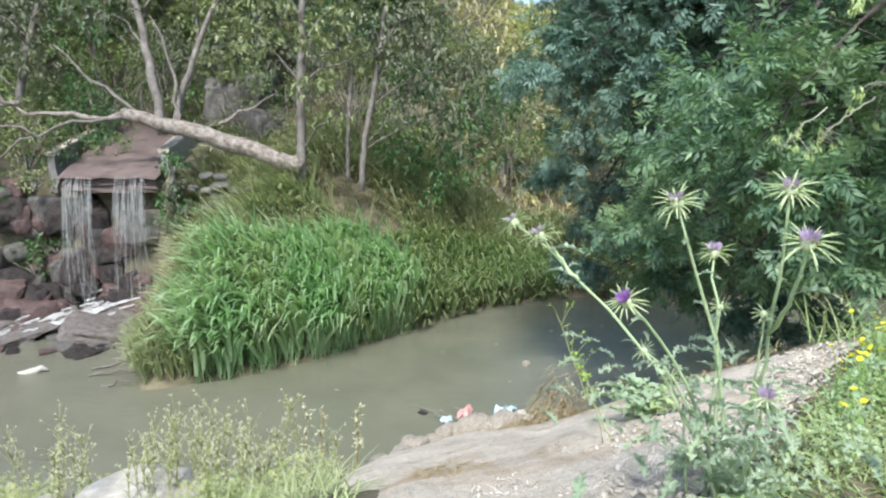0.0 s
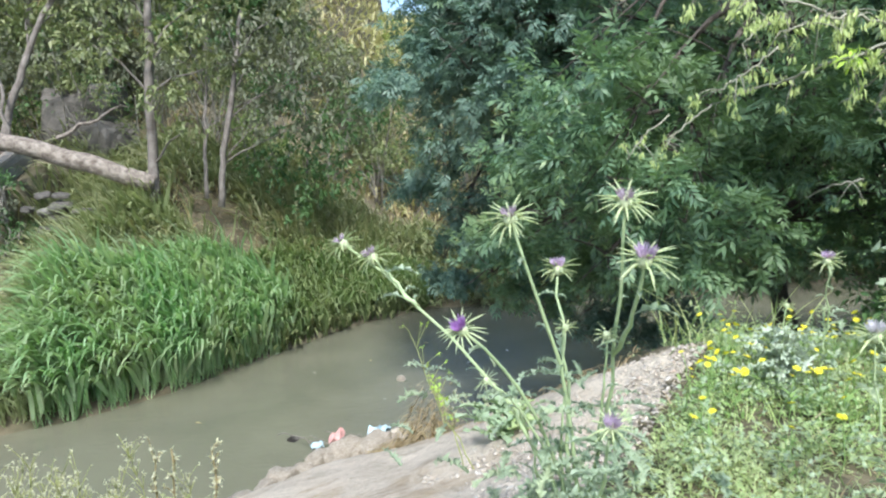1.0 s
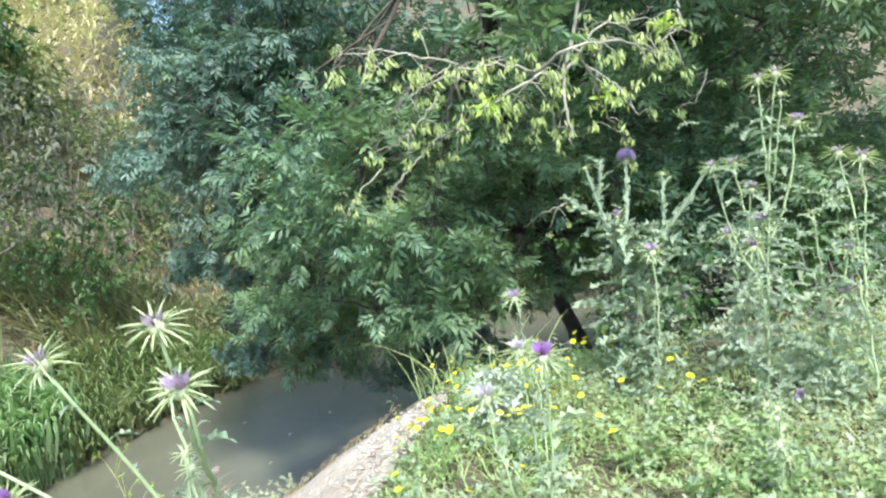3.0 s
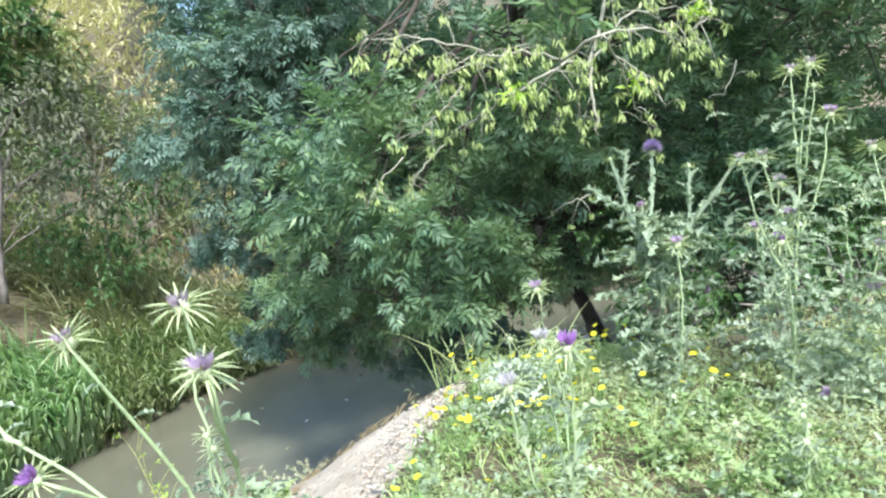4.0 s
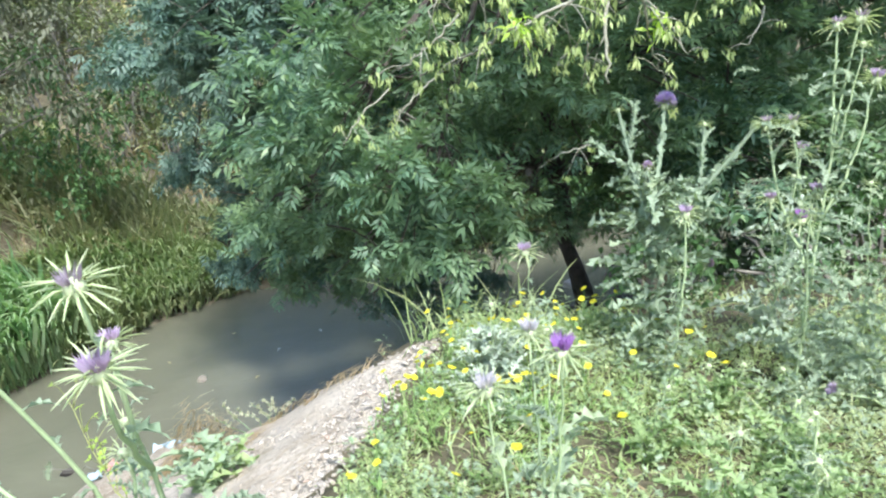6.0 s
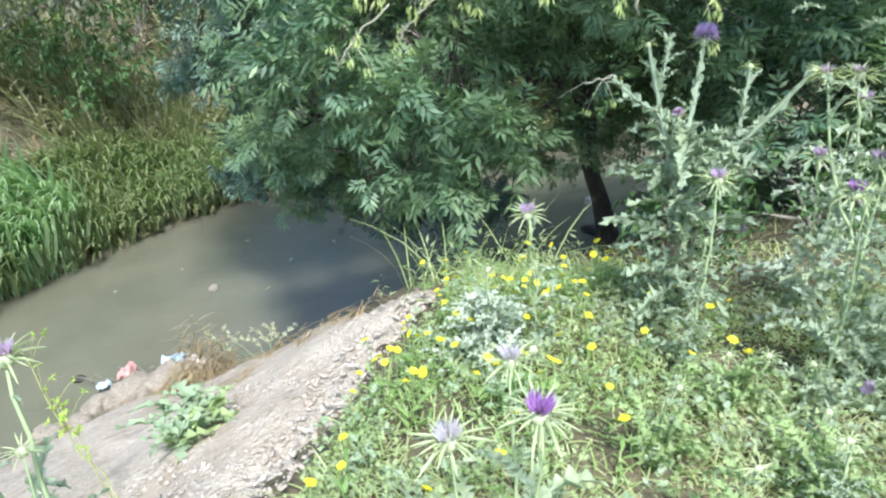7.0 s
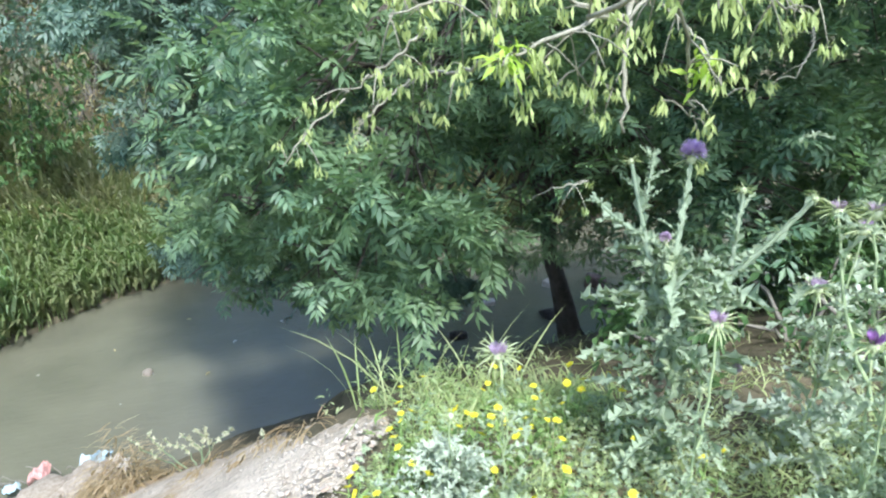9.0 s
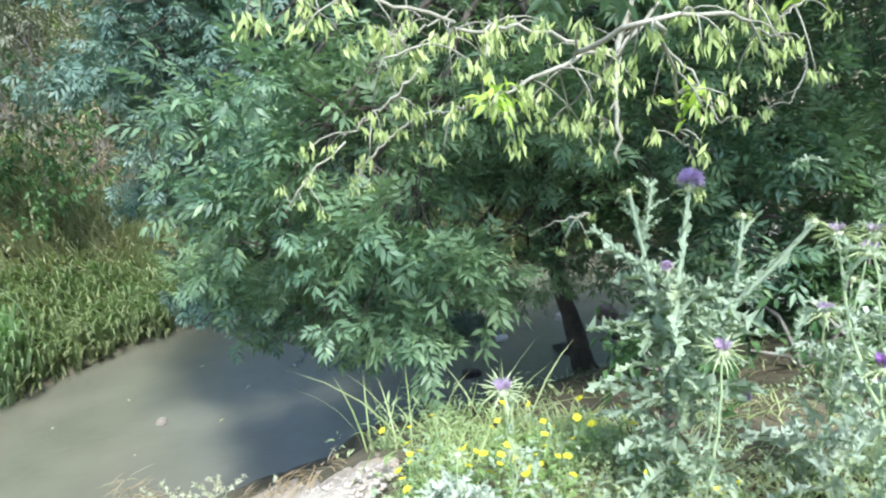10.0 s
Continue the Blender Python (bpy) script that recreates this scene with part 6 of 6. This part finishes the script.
o = np.array((2.45, 2.39, 1.77))
cotton = thing("cotton_thistle", *o, "woolly grey-green cotton thistle with winged stems and a purple flower head", "thistle", "thistles on the near bank")
split = np.array((2.48, 2.45, 2.34))
low = np.array((2.46, 2.43, 2.2))
part("stem", winged(Shape(), curve((0, 0, -0.03), split - o, (-0.01, 0, 0), 34, 0.001, 1), 0.012, 0.020, 1).mesh("stem"), M_wool, cotton)
for n, (a, e, w) in enumerate([(split, (2.56, 2.51, 2.62), 0.008), (low, (2.41, 2.55, 2.62), 0.008), ((2.45, 2.49, 2.42), (2.33, 2.59, 2.53), 0.006), ((2.43, 2.52, 2.50), (2.48, 2.55, 2.64), 0.005),
                               (low, (2.71, 2.26, 2.555), 0.009), ((2.58, 2.36, 2.38), (2.615, 2.38, 2.56), 0.006), ((2.60, 2.33, 2.42), (2.69, 2.33, 2.46), 0.006), (low, (2.56, 2.34, 2.36), 0.006),
                               ((2.45, 2.42, 2.36), (2.44, 2.43, 2.44), 0.005), (low, (2.58, 2.32, 2.13), 0.006)]):
    e = np.array(e)
    line = curve(a, e, (0, 0, -0.012), 26, 0.0008, n + 20) - o
    part("branch", winged(Shape(), line, w * 0.9, 0.011 if n < 5 else 0.009, n).mesh("branch"), M_wool, cotton)
    rb = np.random.RandomState(70 + n)
    for q in range(7 if n < 5 else 4):
        at, ang = line[rb.randint(2, 22)], rb.rand() * 6.283
        d = unit(line[-1] - line[0]) * 0.9 + np.array((math.cos(ang), math.sin(ang), 0.1)) * 0.7
        part("leaf", raw_mesh("leaf", *thistle_leaf_mesh(300 + 10 * n + q, 7, 0.10, 0.05)), M_wool, cotton, m=to_matrix(placed([at], [d], (0, 0, 1), 0.04 + 0.045 * rb.rand())[0]))
    if n in (0, 5, 4, 6, 8, 9, 1):
        h = part("flower_head", BUDS[n % 2], M_bract if n in (5, 6, 4) else M_wool, cotton, "woolly spiny flower head",
                 m=Matrix.Translation(Vector(line[-1])) @ Vector(line[-1] - line[-8]).normalized().to_track_quat("Z", "Y").to_matrix().to_4x4() @ Matrix.Scale(1.25 if n == 0 else 0.8, 4))
        if n in (0, 8, 9):
            me = dome_mesh(30 + n)
            part("floret_tuft", me, FLORETS["violet" if n == 0 else "lilac"], h, "purple florets", m=Matrix.Scale(1.15 if n == 0 else 0.8, 4))
r = np.random.RandomState(91)
for q in range(115):
    a, k = q * 2.4, r.rand()
    d = np.array((math.cos(a), math.sin(a), 0.15 + 0.6 * r.rand()))
    at = (split - o) * (0.12 + 0.95 * k) + np.array((math.cos(a * 1.7), math.sin(a * 1.7), 0)) * 0.05 * r.rand()
    part("leaf", raw_mesh("leaf", *thistle_leaf_mesh(40 + q, 10, 0.135, 0.06)), M_wool if q % 3 else M_tleaf, cotton, m=to_matrix(placed([at], [d], (0, 0, 1), 0.07 + 0.13 * r.rand() * (1.3 - 0.6 * abs(k - 0.6)))[0]))
M_dead = solid("dead_leaf", (0.20, 0.155, 0.10), (0.38, 0.31, 0.21), 30.0, 0.85, 0.4, 0.005)
for q in range(9):
    a = q * 1.9
    d = np.array((math.cos(a), math.sin(a), -0.9 - 0.5 * r.rand()))
    part("dead_leaf", raw_mesh("dead_leaf", *leaf_form(0.42, 0.5, 0.3)), M_dead, cotton, "withered brown leaf", m=to_matrix(placed([(low - o) * (0.45 + 0.4 * r.rand())], [d], (0.2, 0.1, 1), 0.07 + 0.05 * r.rand())[0]))

# broad-leaved weed on the slab
weed = thing("broad_weed", 0.98, 2.77, float(apron_z(0.98, 2.77)) - 0.02, "broad-leaved green weed growing through the slab", "weed")
for q in range(72):
    a, k = q * 2.4, r.rand()
    d = np.array((math.cos(a), math.sin(a), 0.25 + 0.9 * r.rand()))
    part("leaf", raw_mesh("leaf", *thistle_leaf_mesh(200 + q, 3, 0.26, 0.05)), M_grey if q % 4 else M_herb, weed, m=to_matrix(placed([(0.12 * k * math.cos(a * 1.3), 0.10 * math.sin(a * 1.7), 0.02 + 0.10 * r.rand())], [d], (0, 0, 1), 0.06 + 0.075 * r.rand())[0]))

# ---- ash twigs with hanging keys ----
KEY = small_leaf(0.26, 0.25, 0.1)
M_paletwig = solid("pale_twig", (0.24, 0.23, 0.17), (0.42, 0.40, 0.31), 14.0, 0.8, 0.4, 0.004)


def key_branch(line, sprays, seed, radius, sprig=None):
    """A bare pale twig hung with dense sprays of green ash keys, and with a sprig of young leaves."""
    r = np.random.RandomState(seed)
    line = np.asarray(line, float)
    o = line[0]
    k = np.linspace(0, 1, 18)
    pts = np.column_stack([np.interp(k, np.linspace(0, 1, len(line)), line[:, i]) for i in range(3)])
    pts[1:-1] = 0.25 * pts[:-2] + 0.5 * pts[1:-1] + 0.25 * pts[2:] + r.normal(0, 0.004, (16, 3))
    root = thing("ash_branch", *o, "pale ash twig hung with bunches of green keys", "branch", "ash twigs hung with keys")
    part("twig", Shape().tube(pts - o, [radius, radius * 0.8, radius * 0.4], 6).mesh("twig"), M_paletwig, root)
    for q in range(max(3, int(sprays * 0.85))):
        a = pts[r.randint(3, 18)]
        e = a + np.array((r.normal(0, 0.05), r.normal(0, 0.05), r.normal(-0.02, 0.05)))
        part("twiglet", Shape().tube(curve(a, e, (0, 0, 0.012), 4) - o, [0.0022, 0.0012], 4).mesh("twiglet"), M_paletwig, root)
        keys = 7 + r.randint(0, 8)
        pos = e + r.normal(0, 1, (keys, 3)) * np.array((0.011, 0.011, 0.007)) - o
        d = np.column_stack([r.normal(0, 0.38, keys), r.normal(0, 0.38, keys), -np.ones(keys)])
        tagged(part("seed_spray", Shape().many(KEY, placed(pos, d, unit(r.normal(size=(keys, 3))), 0.031 * (0.75 + 0.5 * r.rand(keys)))).mesh("seed_spray"), M_key, root, "bunch of pale green ash keys"), kind="stuff")
    if sprig is not None:
        n = 30
        pos = np.asarray(sprig) + np.array((0, -0.03, 0)) + r.normal(0, 0.015, (n, 3)) - o
        d = r.normal(size=(n, 3)) + np.array((0, -0.2, 0.1))
        tagged(part("young_leaf", Shape().many(small_leaf(0.36, 0.3, 0.15), placed(pos, d, unit(r.normal(0, 0.5, (n, 3)) + np.array((0, -0.5, 1))), 0.036 * (0.7 + 0.6 * r.rand(n)))).mesh("young_leaf"), M_young, root, "fresh yellow-green leaves"), kind="stuff")
    return root


HUB = (2.32, 2.46, 2.95)
KEY_LINES = [([(3.0, 3.3, 3.6), (2.6, 2.8, 3.2), HUB, (2.30, 2.43, 2.83), (2.30, 2.42, 2.71)], 7, 0.009, None), ([HUB, (2.19, 2.33, 2.96), (2.08, 2.26, 2.93), (2.0, 2.30, 2.89), (1.955, 2.32, 2.88)], 26, 0.006, (1.95, 2.32, 2.88)),
             ([(1.955, 2.32, 2.88), (1.97, 2.64, 2.84), (2.1, 3.2, 2.83), (2.12, 3.55, 2.80)], 12, 0.005, None), ([(2.12, 3.55, 2.80), (1.95, 3.57, 2.66), (1.90, 3.6, 2.58)], 9, 0.005, None),
             ([(2.11, 2.27, 2.95), (2.12, 2.06, 2.99), (2.3, 2.08, 3.0), (2.49, 2.22, 2.98), (2.65, 2.3, 2.96)], 24, 0.005, None), ([(2.13, 2.04, 2.98), (2.24, 2.14, 2.91), (2.32, 2.24, 2.84), (2.42, 2.36, 2.77), (2.55, 2.5, 2.72)], 9, 0.004, (2.32, 2.24, 2.85)),
             ([HUB, (2.45, 2.9, 2.85), (2.48, 3.13, 2.77)], 7, 0.004, None), ([(2.45, 2.8, 2.85), (2.5, 2.95, 2.70)], 5, 0.004, None), ([HUB, (2.05, 2.4, 3.02), (1.9, 2.35, 3.0), (1.75, 2.33, 2.96)], 26, 0.005, None),
             ([(1.9, 2.35, 3.02), (1.7, 2.35, 3.08), (1.55, 2.4, 3.1)], 18, 0.004, None), ([(2.64, 3.15, 2.45), (2.55, 3.2, 2.43), (2.48, 3.32, 2.36)], 4, 0.004, None), ([HUB, (2.5, 2.5, 3.12), (2.8, 2.6, 3.15), (3.0, 2.7, 3.1)], 14, 0.005, None),
             ([(1.9, 2.6, 2.95), (1.82, 2.65, 2.87), (1.72, 2.7, 2.8)], 9, 0.004, None), ([(2.1, 2.9, 3.1), (1.95, 2.8, 3.05), (1.85, 2.75, 2.98)], 10, 0.004, None), ([(1.85, 3.4, 2.75), (1.72, 3.35, 2.66), (1.62, 3.3, 2.55)], 7, 0.004, None),
             ([(2.5, 2.6, 3.0), (2.56, 2.5, 2.9), (2.6, 2.45, 2.78)], 6, 0.004, None), ([(3.3, 2.9, 2.95), (3.15, 2.75, 2.88), (3.05, 2.7, 2.8)], 5, 0.004, None), ([(2.75, 2.35, 3.15), (2.7, 2.3, 3.05), (2.6, 2.28, 3.0)], 9, 0.004, (2.55, 2.2, 3.04))]
for n, (line, sprays, radius, sprig) in enumerate(KEY_LINES):
    key_branch(line, sprays, 600 + n, radius, sprig)

# ---- pebbles set in the slab ----
M_pebble, t, p = shader("pebble")
oi = t.nodes.new("ShaderNodeObjectInfo")
g = noise_out(t, 60.0)
col = mix_color(t, 0.4, ramp(t, oi.outputs["Random"], [(0.0, (0.26, 0.23, 0.19)), (0.35, (0.46, 0.42, 0.36)), (0.75, (0.54, 0.49, 0.42)), (1.0, (0.38, 0.29, 0.22))]), ramp(t, g, [(0.3, (0.6, 0.6, 0.6)), (0.7, (1.2, 1.2, 1.2))]), "MULTIPLY")
t.links.new(col, p.inputs["Base Color"])
p.inputs["Roughness"].default_value = 0.8
M_gravel = solid("gravel", (0.36, 0.31, 0.25), (0.57, 0.505, 0.42), 40.0, 0.9, 0.5, 0.004)
PEBBLES = [rock_mesh(500 + q, 0.55, 1, 0.5) for q in range(6)]
r = np.random.RandomState(95)
(ax, ay), (bx, by) = EDGE
count = 0
loose = Shape()
for n in range(5200):
    k, d = r.uniform(0.05, 0.98), 0.02 + 0.85 * r.rand() ** 1.3
    x, y = ax + (bx - ax) * k - 0.807 * d * 0.9, ay + (by - ay) * k + 0.59 * d
    if y < 0.9 or (x > 1.55 and d > 0.5):
        continue
    rad = 0.0025 + 0.010 * r.rand() ** 4.0
    m = pose(x, y, float(apron_z(x, y)) - 0.4 * rad, 20 * r.normal(), 20 * r.normal(), r.rand() * 360) @ Matrix.Diagonal((rad * (0.8 + 0.7 * r.rand()), rad * (0.5 + 0.5 * r.rand()), rad * (0.6 + 0.5 * r.rand()), 1))
    if count < 300 and k > 0.45 and rad > 0.0045:
        part("pebble", PEBBLES[n % 6], M_pebble, slab, m=m)
        count += 1
    else:
        me = PEBBLES[n % 6]
        v = np.array([m @ q.co for q in me.vertices])
        loose.add(v, [list(q.vertices) for q in me.polygons])
ob = part("gravel", loose.mesh("gravel"), M_gravel, slab, "small pale stones set in the concrete")
ob["kind"] = "stuff"
